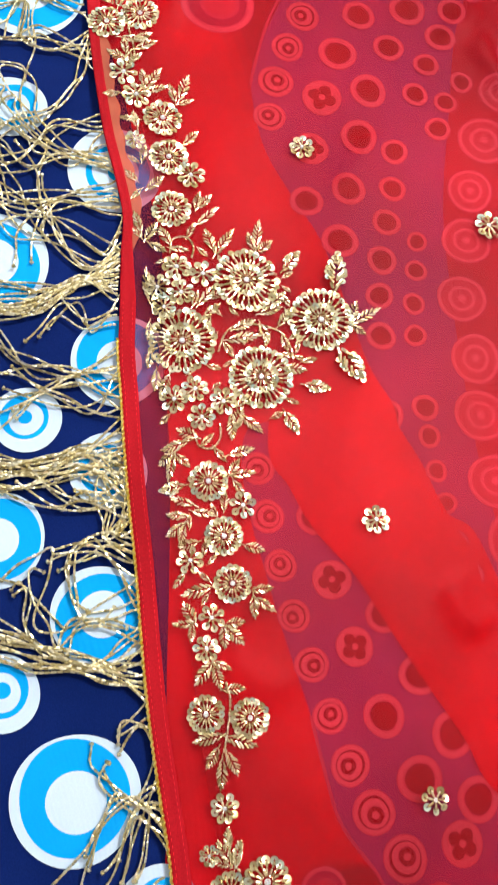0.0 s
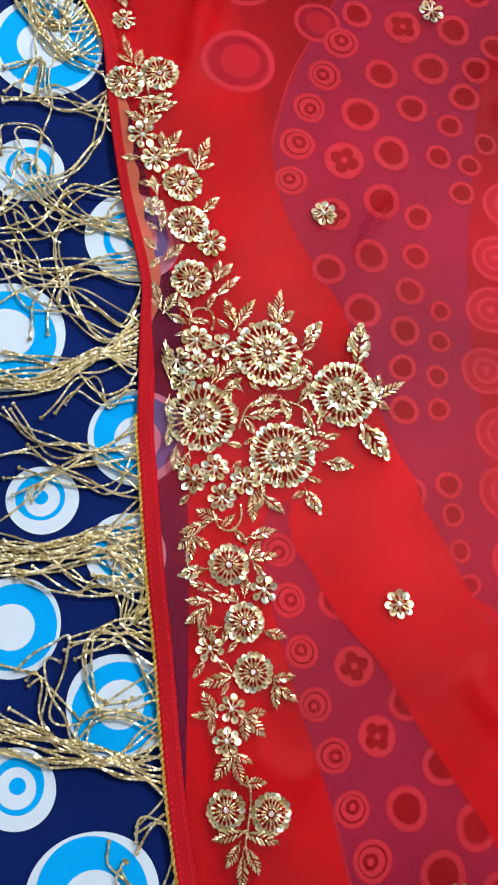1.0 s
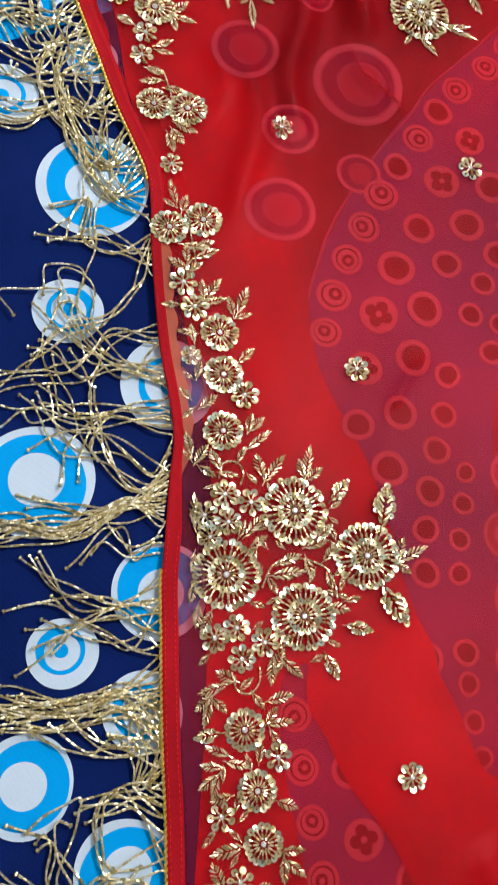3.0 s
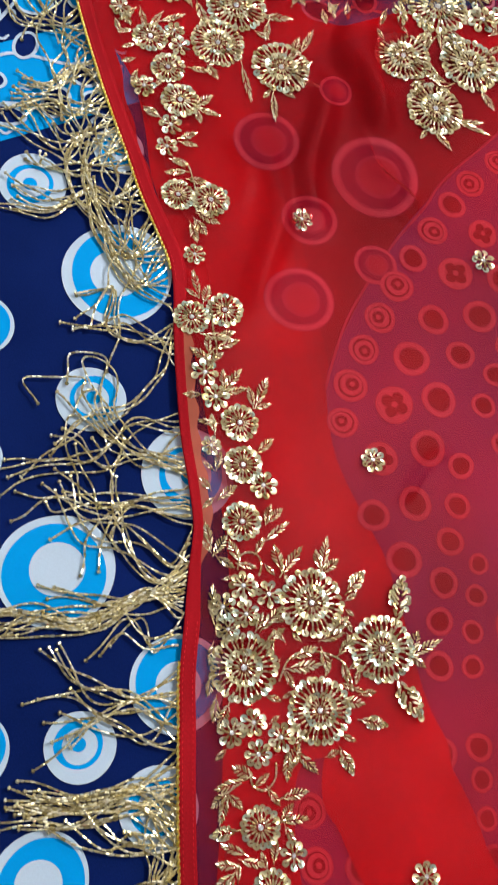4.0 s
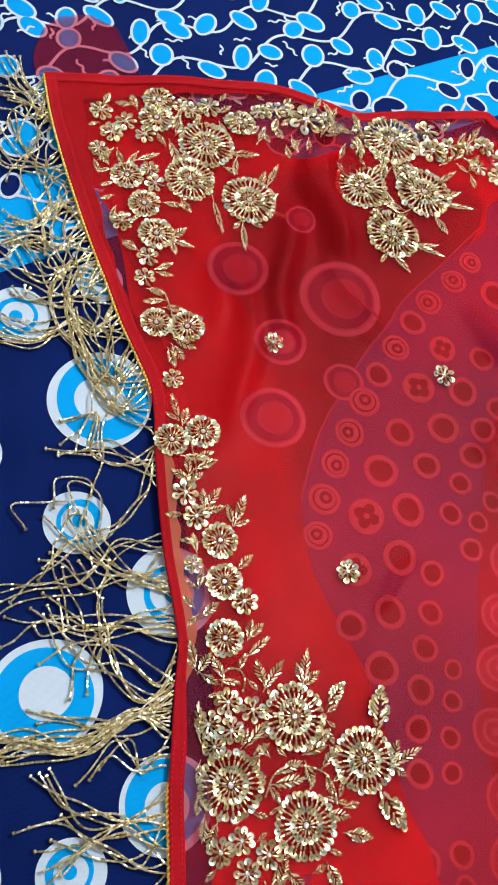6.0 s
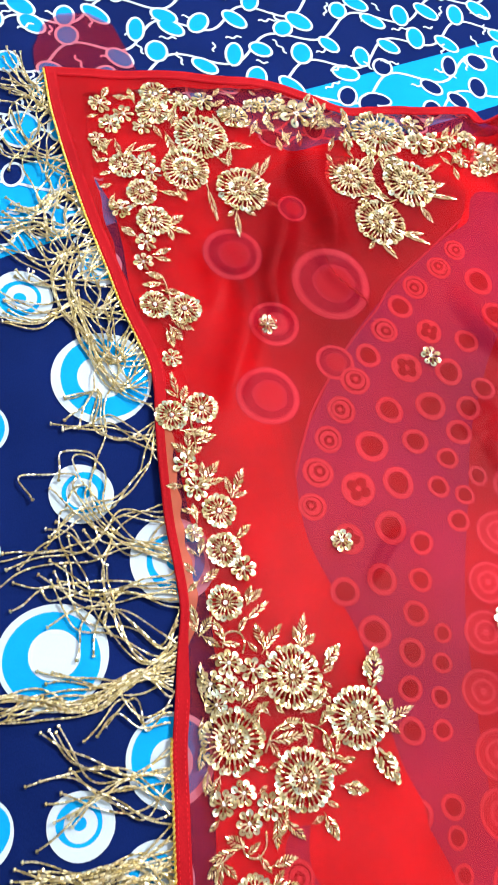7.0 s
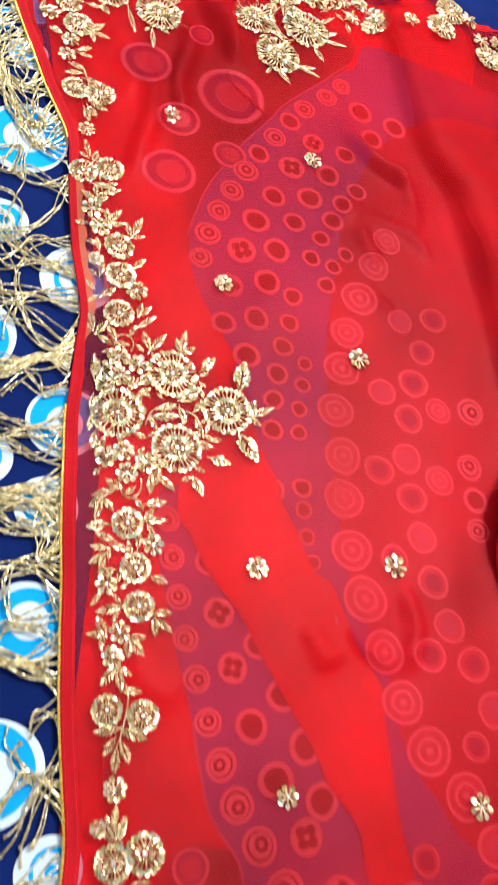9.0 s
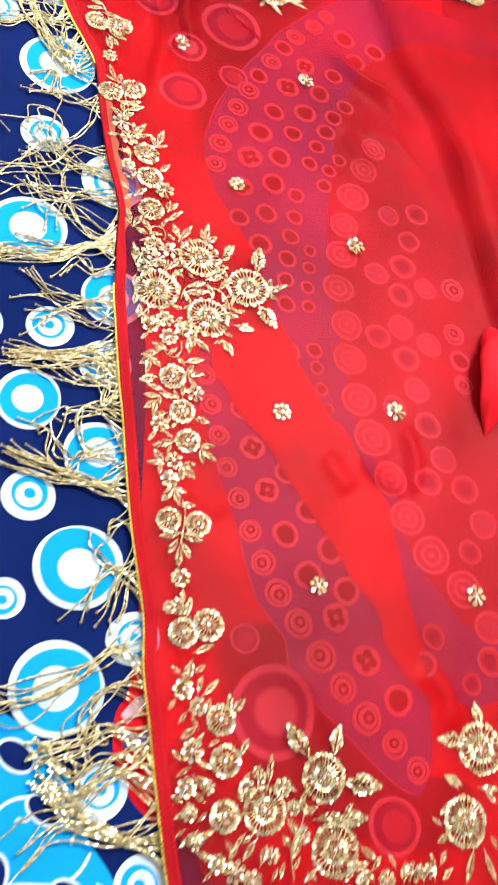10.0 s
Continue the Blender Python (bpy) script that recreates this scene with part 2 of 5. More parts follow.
# ---- the printed sheet on the bed ----
RINGS_A = [
    (-.1284, .2943, .046), (-.1395, .0531, .0426), (-.0444, -.0151, .0354), (-.2247, .2313, .0262), (-.2116, .1265, .0222),
    (-.1736, -.0698, .0243), (-.1189, -.1457, .0329), (-.0481, -.1943, .0345), (-.0585, -.3069, .0413), (-.0686, -.4135, .0417),
]
RINGS_B = [
    (-.1342, .185, .0271), (-.1056, -.0619, .0245), (-.2071, .363, .0281), (-.0545, .1373, .0369), (-.1089, -.2435, .0254),
    (-.0482, -.0961, .028), (-.1207, -.3396, .0192), (-.0056, -.3686, .025), (-.0259, -.4943, .0231), (.0112, -.5631, .0235),
    (-.1435, .4107, .0223),
]
BLOOMS = [
    (.187, .398, .0142), (.161, .352, .0162), (.108, .219, .0166), (.098, .171, .0146), (.108, -.168, .014), (.123, -.213, .0135),
    (.192, -.338, .0145), (.222, -.378, .0155),
]
TARGETS = [
    (.223, .506, .0127), (.203, .479, .0138), (.175, .449, .0143), (.139, .391, .0142), (.107, .329, .0152), (.093, .296, .0142),
    (.08, .264, .0136), (.07, .23, .0146), (.065, .197, .0131), (.056, -.091, .012), (.063, -.125, .012), (.072, -.159, .0115),
    (.081, -.193, .0115), (.093, -.225, .012), (.105, -.258, .012), (.118, -.289, .0135), (.133, -.318, .0145), (.153, -.346, .015),
    (.175, -.376, .016), (.196, -.404, .0145), (.219, -.431, .0155), (.246, -.454, .0135), (.268, -.476, .0125), (.372, .08, .0165),
    (.366, .014, .0149), (.371, -.054, .0132),
]
ROSE_DISCS = [
    (.262, .241, .0193), (.244, .193, .0218), (.229, .145, .0192), (.223, .1, .0202), (.216, .05, .0197), (.279, .281, .0178),
    (.224, .001, .02), (.225, -.044, .0205), (.233, -.094, .0209), (.246, -.139, .0223), (.264, -.185, .0202), (.333, .073, .0149),
    (.33, -.007, .0163), (.281, -.227, .0201), (.305, -.266, .0216), (.339, -.3, .0206),
]
PLUM_DISCS = [
    (.292, .175, .0152), (.333, .187, .0166), (.317, .141, .0157), (.268, .082, .016), (.305, .1, .0175), (.298, .057, .017),
    (.294, .011, .0169), (.263, -.007, .0164), (.298, -.031, .0168), (.307, -.071, .0163), (.277, -.097, .0152), (.317, -.114, .0168),
    (.332, -.154, .0166), (.31, -.183, .0166), (.355, -.187, .0172), (.373, -.226, .0171), (.352, -.259, .014), (.298, -.351, .013),
    (.365, -.338, .018), (.36, -.373, .015), (.336, -.396, .0115),
]
LOOPS_ONE = [
    (.206, .355, .0152), (.184, .314, .0157), (.224, .318, .0132), (.212, .29, .0136), (.122, .263, .0161), (.147, .23, .0156),
    (.138, .186, .0156), (.228, .394, .0132), (.166, .274, .0132), (.157, .422, .0137), (.121, .359, .0132), (.141, .303, .0141),
    (.187, .231, .0111), (.198, .261, .0111), (.205, .2, .0111), (.167, .175, .0115), (.213, .226, .0101), (.142, -.258, .0145),
    (.165, -.298, .0155), (.095, -.125, .012), (.144, -.191, .013), (.168, -.231, .0145), (.19, -.27, .0155), (.205, -.311, .015),
    (.154, -.047, .0115), (.182, -.04, .0105), (.184, -.062, .009), (.188, -.088, .0085), (.194, -.112, .0085), (.2, -.14, .0095),
]
LOOPS_TWO = [
    (.21, -.163, .0095), (.253, -.414, .0155), (.285, -.379, .014), (.248, .471, .0165), (.294, .462, .0161), (.263, .432, .015),
    (.242, .342, .0129), (.228, .247, .0102), (.128, .138, .0142), (.094, .124, .0132), (.164, .141, .0111), (.158, .111, .0117),
    (.153, .078, .0122), (.15, .048, .0111), (.15, .015, .0116), (.12, .092, .0146), (.182, .096, .0086), (.18, .071, .0091),
    (.177, .043, .0091), (.177, .017, .0091), (.37, -.022, .0143),
]
HALOS = [
    (.084, .436, .0418), (.026, .378, .0249), (-.018, .45, .0302), (.022, .3, .0299), (.087, .346, .0193), (.042, .52, .016),
    (.126, -.427, .042), (.24, -.523, .026), (.099, -.363, .0145),
]
ONE_EDGE = [
    (.063, -.067), (.079, -.105), (.097, -.135), (.122, -.162), (.139, -.187), (.153, -.209),
    (.175, -.241), (.199, -.276), (.209, -.297), (.237, -.331), (.244, -.364), (.269, -.396),
]
TWO_EDGE = [
    (.234, .55), (.19, .496), (.149, .447), (.132, .415), (.104, .372), (.083, .331),
    (.066, .294), (.056, .258), (.049, .223), (.056, .198), (.068, .171), (.095, .113),
    (.11, .071), (.138, -.006), (.156, -.038), (.161, -.058), (.174, -.082), (.188, -.108),
    (.199, -.128), (.213, -.152), (.228, -.215), (.253, -.249), (.261, -.281), (.271, -.333),
    (.277, -.363), (.291, -.411),
]
ONE_LEFT = [
    (.049, -.062), (.045, -.091), (.051, -.127), (.061, -.162), (.07, -.193), (.081, -.226),
    (.092, -.258), (.103, -.301), (.113, -.328), (.138, -.361), (.146, -.396), (.19, -.44),
    (.243, -.488), (.268, -.498),
]
PETAL_TWO = [
    (.3077, .5953), (.2378, .5433), (.1875, .4925), (.14, .4306), (.1021, .3713), (.0756, .3117), (.0564, .26), (.0498, .2272),
    (.06, .1708), (.0836, .1264), (.1065, .0886), (.1208, .0418), (.1345, -.003), (.1527, -.0413), (.1773, -.0822), (.1942, -.1179),
    (.2144, -.1316), (.2378, -.1817), (.2616, -.2176), (.265, -.2547), (.282, -.3473), (.309, -.3903), (.3656, -.4102),
]
PETAL_TWO_CORE = [
    (.2916, .4457), (.2331, .3226), (.2154, .2133), (.2056, .1234), (.2088, .0427), (.2141, -.0178), (.2238, -.0888),
    (.2402, -.1484), (.2666, -.1979), (.2782, -.2535), (.3065, -.2996), (.3745, -.3424), (.5923, -.2529), (.768, .441),
    (.4259, .5155),
]
RED_FIELD = [
    (-.0756, .292), (-.0816, .3178), (-.0987, .3561), (-.1144, .3961), (-.124, .4359), (-.1396, .4822), (-.1651, .5213),
    (-.1898, .5688), (-.2116, .6299), (-.1338, .6433), (-.059, .6336), (-.0055, .6152), (.0365, .5972), (.0719, .6138),
    (.1209, .6418), (.1716, .6477), (.218, .6717), (.2756, .68), (.3244, .7022), (.4213, .674), (.4422, .4468), (.7976, -.0009),
    (.6139, -.5815), (.2372, -.57), (.0821, -.5653), (.0526, -.5363), (.0146, -.5146), (-.0054, -.493), (-.0176, -.4624),
    (-.0171, -.4306), (-.0062, -.4067), (-.0005, -.3023), (-.0037, -.2509), (-.0044, -.1594), (-.0066, -.0804), (-.0125, -.0134),
    (-.0146, .0577), (-.0295, .1271),
]
BAND_TOP_HI = [
    (-.2627, .4927), (-.2005, .5286), (.0954, .7129), (.2598, .7948),
]
BAND_TOP_LO = [
    (-.2446, .3911), (-.1682, .4409),
]
BAND_LOW = [
    (-.1127, -.4321), (-.0837, -.45), (-.0509, -.4866), (-.0364, -.5264), (-.0167, -.5511), (-.0093, -.5625),
]
TOP_FLAP = [
    (-.2325, .6317), (-.2386, .6593), (-.2336, .6938), (-.2189, .7155), (-.1907, .7276), (-.1627, .7196), (-.1452, .6887),
    (-.1319, .6621),
]
bed = thing("mattress", "thick mattress under the printed cotton sheet", "mattress", box("mattress", (-0.95, -1.0, -0.55), (1.0, 1.25, -0.004), PLASTER))
v, f = [], []
NX, NY = 40, 46
for j in range(NY + 1):
    for i in range(NX + 1):
        x, y = -0.97 + 1.99 * i / NX, -1.02 + 2.29 * j / NY
        out = max(0, -0.95 - x, x - 1.0, -1.0 - y, y - 1.25)
        v.append((x, y, -0.25 if out > 0.005 else 0.0))
for j in range(NY):
    for i in range(NX):
        a = j * (NX + 1) + i
        f.append((a, a + 1, a + NX + 2, a + NX + 1))
bed_sheet = thing("bed_sheet", "navy cotton bed sheet printed with sky-blue and white circles", "bed sheet")
part("cloth", mesh_of("sheet_cloth", v, f, NAVY), bed_sheet)
rnd = random.Random(5)


def wobble_circle(x, y, r, n, seed, amount=0.02):
    q = random.Random(seed)
    p1, p2 = q.uniform(0, 6.3), q.uniform(0, 6.3)
    return [(x + r * (1 + amount * math.sin(2 * a + p1) + amount * 0.6 * math.sin(3 * a + p2)) * math.cos(a),
             y + r * (1 + amount * math.sin(2 * a + p1) + amount * 0.6 * math.sin(3 * a + p2)) * math.sin(a)) for a in (2 * math.pi * k / n for k in range(n))]


SERIAL = [0]


def printed(name, layers, label, z=0.0012):
    """Stacked ink areas, widest first: (outline, material)."""
    v, f, s, mats = [], [], [], []
    SERIAL[0] += 1
    z += 0.0000031 * SERIAL[0]
    for k, (outline, mat) in enumerate(layers):
        if mat not in mats:
            mats.append(mat)
        f.append(tuple(range(len(v), len(v) + len(outline))))
        v += [(x, y, z + 0.0001 * k) for x, y in outline]
        s.append(mats.index(mat))
    return part(name, mesh_of(name, v, f, mats, s), bed_sheet, label)


def patch(name, outline, mat, label, z, smooth=True):
    if smooth:
        n = len(outline)
        ring = [Vector((*outline[i % n], 0)) for i in range(-2, n + 2)]
        whole = catmull(ring, 0.006)
        a = min(range(len(whole) // 2), key=lambda i: (whole[i] - ring[2]).length)
        c = min(range(len(whole) // 2, len(whole)), key=lambda i: (whole[i] - ring[n + 2]).length)
        outline = [(p.x, p.y) for p in whole[a:c]]
    pts = [Vector((x, y, 0)) for x, y in outline]
    tris = geometry.tessellate_polygon([pts])
    return part(name, mesh_of(name, [(p.x, p.y, z) for p in pts], tris, mat), bed_sheet, label)


# fields of the print
along, across = Vector((0.845, 0.535)), Vector((-0.535, 0.845))
hi0, lo0 = Vector(BAND_TOP_HI[1]), Vector(BAND_TOP_LO[1])
patch("printed_band", [tuple(hi0 - along * 0.9), tuple(lo0 - along * 0.9), tuple(lo0 + along * 1.3), tuple(hi0 + along * 1.3)], CYAN, "sky-blue printed border band", 0.0004, False)
patch("printed_band", BAND_LOW + [(-0.005, -0.75), (-0.6, -0.75), (-0.6, -0.25)], CYAN, "sky-blue printed border band", 0.0004, False)
patch("printed_field", RED_FIELD, FIELD, "red printed centre field", 0.0005)
def rim(pts, w, z):
    """A pale line printed along the edge of a petal."""
    line = catmull([(x, y, 0) for x, y in pts], 0.005)
    v = []
    for i, p in enumerate(line):
        d = (line[min(i + 1, len(line) - 1)] - line[max(i - 1, 0)]).normalized()
        v += [(p.x - d.y * w, p.y + d.x * w, z), (p.x + d.y * w, p.y - d.x * w, z)]
    f = [(2 * i, 2 * i + 1, 2 * i + 3, 2 * i + 2) for i in range(len(line) - 1)]
    part("printed_rim", mesh_of("printed_rim", v, f, HALF), bed_sheet, "pale line along the printed petal")


# shade among the upper folds, painted as three nested darker reds
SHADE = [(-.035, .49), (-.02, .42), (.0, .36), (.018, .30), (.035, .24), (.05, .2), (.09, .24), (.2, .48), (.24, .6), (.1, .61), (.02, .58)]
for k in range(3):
    patch("painted_shade", [(x + 0.007 * k * (1 if x < 0.1 else -0.3), y - 0.006 * k * (1 if y > 0.4 else -1)) for x, y in SHADE], SHADES[k], "soft shade painted into the red field", 0.00056 + 0.00004 * k)
# the same stepped reds paint soft shade round the lower halos
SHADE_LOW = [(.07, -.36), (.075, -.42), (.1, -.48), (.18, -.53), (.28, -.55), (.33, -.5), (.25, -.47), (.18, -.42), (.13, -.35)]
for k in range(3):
    patch("painted_shade", [(x + 0.006 * k * (1 if x < 0.15 else -0.6), y + 0.005 * k * (1 if y < -0.48 else -0.5)) for x, y in SHADE_LOW], SHADES[k], "soft shade painted into the red field", 0.00056 + 0.00004 * k)
patch("printed_petal", PETAL_TWO + [(0.7, -0.25), (0.75, 0.45)], PETAL_BLUE, "violet-blue printed petal shape", 0.0007)
patch("printed_petal", PETAL_TWO_CORE, CORE, "dark rose printed petal heart", 0.0009)
patch("printed_petal", ONE_LEFT + [(.285, -.46)] + [(x + 0.014, y + 0.008) for x, y in reversed(ONE_EDGE)], PETAL_BLUE, "violet-blue printed petal shape", 0.0010)
rim(TWO_EDGE[:9], 0.0011, 0.00108)
rim(ONE_LEFT[6:], 0.0011, 0.00108)
patch("printed_petal", [(-.013, -.433), (-.001, -.419), (.013, -.413), (.013, -.423), (-.007, -.441)], PINK, "pale rose printed wedge", 0.0008, False)
patch("printed_petal", [(-.012, -.449), (.013, -.448), (.013, -.46), (-.01, -.46)], PETAL_BLUE, "violet-blue printed wedge", 0.0008, False)
# the red streak of the print that runs between the two petals
patch("printed_streak", ONE_EDGE + list(reversed(TWO_EDGE[12:])) + [(.085, .06)], FIELD, "red printed streak between the petals", 0.0030)

for k, (x, y, r) in enumerate(RINGS_A):
    r *= 0.965
    dx, dy = r * 0.04 * math.cos(k * 2.1), r * 0.04 * math.sin(k * 2.1)
    printed("printed_circle", [(wobble_circle(x, y, r, 56, k), WHITE), (wobble_circle(x + dx, y - dy, r * 0.865, 56, k + 50), CYAN),
                               (wobble_circle(x - dx * 0.5, y + dy, r * 0.47, 40, k + 90, 0.015), WHITE)], "white and sky-blue printed rings")
for k, (x, y, r) in enumerate(RINGS_B):
    r *= 0.965
    a = k * 1.7 + 0.6
    dx, dy = r * 0.09 * math.cos(a), r * 0.09 * math.sin(a)
    printed("printed_circle", [(wobble_circle(x, y, r, 48, k + 7), WHITE), (wobble_circle(x + dx, y + dy, r * 0.68, 48, k + 20), CYAN),
                               (wobble_circle(x + dx * 0.3, y + dy * 0.3, r * 0.5, 40, k + 30), WHITE), (wobble_circle(x + dx, y + dy, r * 0.21, 28, k + 40), CYAN)],
            "small white and sky-blue printed eye")
for k, (x, y, r) in enumerate(HALOS):
    printed("printed_circle", [(wobble_circle(x, y, r, 48, k), HALF), (wobble_circle(x, y, r * 0.97, 48, k), PINK), (wobble_circle(x, y, r * 0.84, 48, k), HALF), (wobble_circle(x, y, r * 0.79, 48, k), PLUM),
                               (wobble_circle(x + r * 0.06, y, r * 0.54, 40, k), HALF), (wobble_circle(x + r * 0.06, y, r * 0.45, 40, k), PINK if k in (1, 6) else ROSE)], "large halo print", 0.0012)
H = 0.0008  # soft edge of the ink
for k, (x, y, r) in enumerate(TARGETS):
    dx, dy = 0.12 * r * math.cos(k * 1.9), 0.12 * r * math.sin(k * 1.9)
    printed("printed_target", [(wobble_circle(x, y, r, 40, k), HALF), (wobble_circle(x, y, r - H, 40, k), PINK), (wobble_circle(x, y, r * 0.76, 40, k), HALF), (wobble_circle(x, y, r * 0.72, 40, k), DEEP),
                               (wobble_circle(x + dx * 0.4, y + dy * 0.4, r * 0.64, 32, k), PINK), (wobble_circle(x + dx, y + dy, r * 0.42, 28, k), HALF), (wobble_circle(x + dx, y + dy, r * 0.38, 28, k), DEEP),
                               (wobble_circle(x + dx, y + dy, r * 0.17, 20, k), PINK)], "rose and dark red target print", 0.0014)
for k, (x, y, r) in enumerate(LOOPS_ONE + LOOPS_TWO):
    printed("printed_loop", [(wobble_circle(x, y, r, 36, k, 0.03), HALF), (wobble_circle(x, y, r - H, 36, k, 0.03), PINK), (wobble_circle(x, y, r * 0.70, 32, k, 0.04), HALF),
                             (wobble_circle(x, y, r * 0.64, 32, k, 0.04), DEEP)], "rose ring print with a dark red middle", 0.0014)
for k, (x, y, r) in enumerate(BLOOMS):
    lobes = [(wobble_circle(x + r * 0.41 * math.cos(a), y + r * 0.41 * math.sin(a), r * 0.31, 20, k), DEEP) for a in (0.5 + k * 0.35 + math.pi / 2 * q for q in range(4))]
    printed("printed_bloom", [(wobble_circle(x, y, r, 40, k), HALF), (wobble_circle(x, y, r - H, 40, k), PINK)] + lobes + [(wobble_circle(x, y, r * 0.17, 16, k), PINK)],
            "four-lobed dark red bloom print", 0.0014)
for k, (x, y, r) in enumerate(ROSE_DISCS):
    printed("printed_disc", [(wobble_circle(x, y, r, 40, k, 0.03), HALF), (wobble_circle(x, y, r - H, 40, k, 0.03), PINK), (wobble_circle(x, y, r * 0.84, 36, k, 0.03), ROSE), (wobble_circle(x, y, r * 0.55, 36, k, 0.03), PINK),
                             (wobble_circle(x, y, r * 0.42, 30, k, 0.03), ROSE), (wobble_circle(x, y, r * 0.16, 16, k, 0.03), PINK)], "rose disc print with fine rings", 0.0014)
for k, (x, y, r) in enumerate(PLUM_DISCS):
    printed("printed_disc", [(wobble_circle(x, y, r, 40, k, 0.03), HALF), (wobble_circle(x, y, r - H, 40, k, 0.03), PINK), (wobble_circle(x, y, r * 0.8, 36, k, 0.03), ROSE), (wobble_circle(x, y, r * 0.52, 24, k, 0.03), PLUM if k % 3 else HALF)],
            "rose disc print with a plum middle", 0.0014)


def inside_of(pts, c):
    odd = False
    for (x1, y1), (x2, y2) in zip(pts, pts[1:] + pts[:1]):
        if (y1 > c.y) != (y2 > c.y) and c.x < (x2 - x1) * (c.y - y1) / (y2 - y1) + x1:
            odd = not odd
    return odd


def scrolls(name, rows, inside, ink, label):
    """Long winding stalks with outlined ovals at their bends, and short squiggles between them."""
    q = random.Random(len(name) + int(rows[0][0] * 1000))
    v, f, s = [], [], []

    def flat(outline, slot, z):
        f.append(tuple(range(len(v), len(v) + len(outline))))
        v.extend((x, y, z) for x, y in outline)
        s.append(slot)

    def stroke(pts, w, z):
        base = len(v)
        for i, p in enumerate(pts):
            d = (pts[min(i + 1, len(pts) - 1)] - pts[max(i - 1, 0)]).normalized()
            n = Vector((-d.y, d.x)) * w * (0.6 if i in (0, len(pts) - 1) else 1)
            v.extend(((p - n).x, (p - n).y, z) if k == 0 else ((p + n).x, (p + n).y, z) for k in (0, 1))
        for i in range(len(pts) - 1):
            f.append((base + 2 * i, base + 2 * i + 2, base + 2 * i + 3, base + 2 * i + 1))
            s.append(0)

    def oval(c, t, a, b):
        z = 0.0012 + q.uniform(0, 0.00004)
        for slot, cutin in ((0, 0.0), (1, 0.0030)):
            flat([(c.x + (a - cutin) * math.cos(w) * math.cos(t) - (b - cutin) * math.sin(w) * math.sin(t), c.y + (a - cutin) * math.cos(w) * math.sin(t) + (b - cutin) * math.sin(w) * math.cos(t))
                  for w in (2 * math.pi * m / 28 for m in range(28))], slot, z + 0.0001 * slot)

    for off, p0, p1 in rows:
        ph, period = q.uniform(0, 6.3), q.uniform(0.105, 0.125)
        way = lambda p: hi0 + along * p + across * (off + 0.0135 * math.sin(2 * math.pi * p / period + ph) + 0.003 * math.sin(p * 23 + ph))
        run, p = [], p0
        while p < p1:
            if inside(way(p)):
                run.append(way(p))
            elif len(run) > 3:
                stroke(run, 0.0016, 0.00105 + q.uniform(0, 0.00008))
                run = []
            else:
                run = []
            p += 0.004
        if len(run) > 3:
            stroke(run, 0.0016, 0.00105)
        p, flip = p0 + q.uniform(0, 0.03), 1
        while p < p1:
            c = way(p) + across * flip * 0.011
            if inside(c):
                oval(c, math.atan2(along.y, along.x) + flip * q.uniform(0.5, 1.2), q.uniform(0.0145, 0.019), q.uniform(0.0105, 0.0135))
            w0 = way(p + 0.02) - across * flip * q.uniform(0.014, 0.022)
            if inside(w0):
                t = q.choice((0.2, 0.6, 1.5, 2.2)) + q.uniform(-0.2, 0.2)
                wd = Vector((math.cos(t), math.sin(t)))
                wn = Vector((-wd.y, wd.x))
                n = q.choice((7, 9, 11))
                stroke([w0 + wd * (0.0024 * k) + wn * (0.0017 * math.sin(k * 1.3)) for k in range(n)], 0.0013, 0.00125 + q.uniform(0, 0.0001))
            p += q.uniform(0.033, 0.045)
            flip = -flip
    part(name, mesh_of(name, v, f, [WHITE, ink], s), bed_sheet, label, None, "stuff")


band_width = (hi0 - lo0).dot(across)
scrolls("printed_scrollwork", [(-band_width * 0.27, -0.3, 0.9), (-band_width * 0.75, -0.3, 0.9)], lambda c: not inside_of(RED_FIELD, c), NAVY, "white scrolls and navy ovals on sky-blue")
scrolls("printed_scrollwork", [(0.026 + 0.047 * k, -0.3, 0.9) for k in range(7)], lambda c: not inside_of(RED_FIELD, c), CYAN, "white scrolls and sky-blue ovals on navy")


def in_low(c):
    return inside_of(BAND_LOW + [(-0.005, -0.75), (-0.6, -0.75), (-0.6, -0.25)], c) and (c - Vector((-0.03, -0.46))).length < 0.4


scrolls("printed_scrollwork", [(-0.66 - 0.055 * k, -0.9, 0.3) for k in range(8)], in_low, NAVY, "white scrolls and navy ovals on sky-blue")

# ---- the veil ----
LEFT_EDGE = [
    (-.223, .6311), (-.2097, .5832), (-.1956, .5429), (-.1815, .5071), (-.1668, .4726), (-.1515, .4393), (-.1354, .4053),
    (-.1183, .3674), (-.1013, .3362), (-.0892, .3125), (-.0828, .2872), (-.0788, .2521), (-.0721, .2091), (-.0632, .1637),
    (-.0531, .127), (-.0462, .0956), (-.0461, .0667), (-.0451, .0249), (-.0444, -.0096), (-.0407, -.043), (-.0374, -.0755),
    (-.0317, -.1227), (-.0261, -.1606), (-.0197, -.2153), (-.0135, -.2606), (-.0049, -.3076), (.0033, -.3527), (.0053, -.3978),
    (.0128, -.4444), (.0214, -.5018), (.0316, -.5632),
]
TOP_EDGE = [
    (-.2232, .6325), (-.1628, .6485), (-.0972, .663), (-.0402, .6747), (.0069, .6825), (.0496, .6756), (.0929, .6686),
    (.1241, .6743), (.1691, .6893), (.2086, .6988), (.2518, .7117), (.2727, .6948), (.3082, .6994),
]
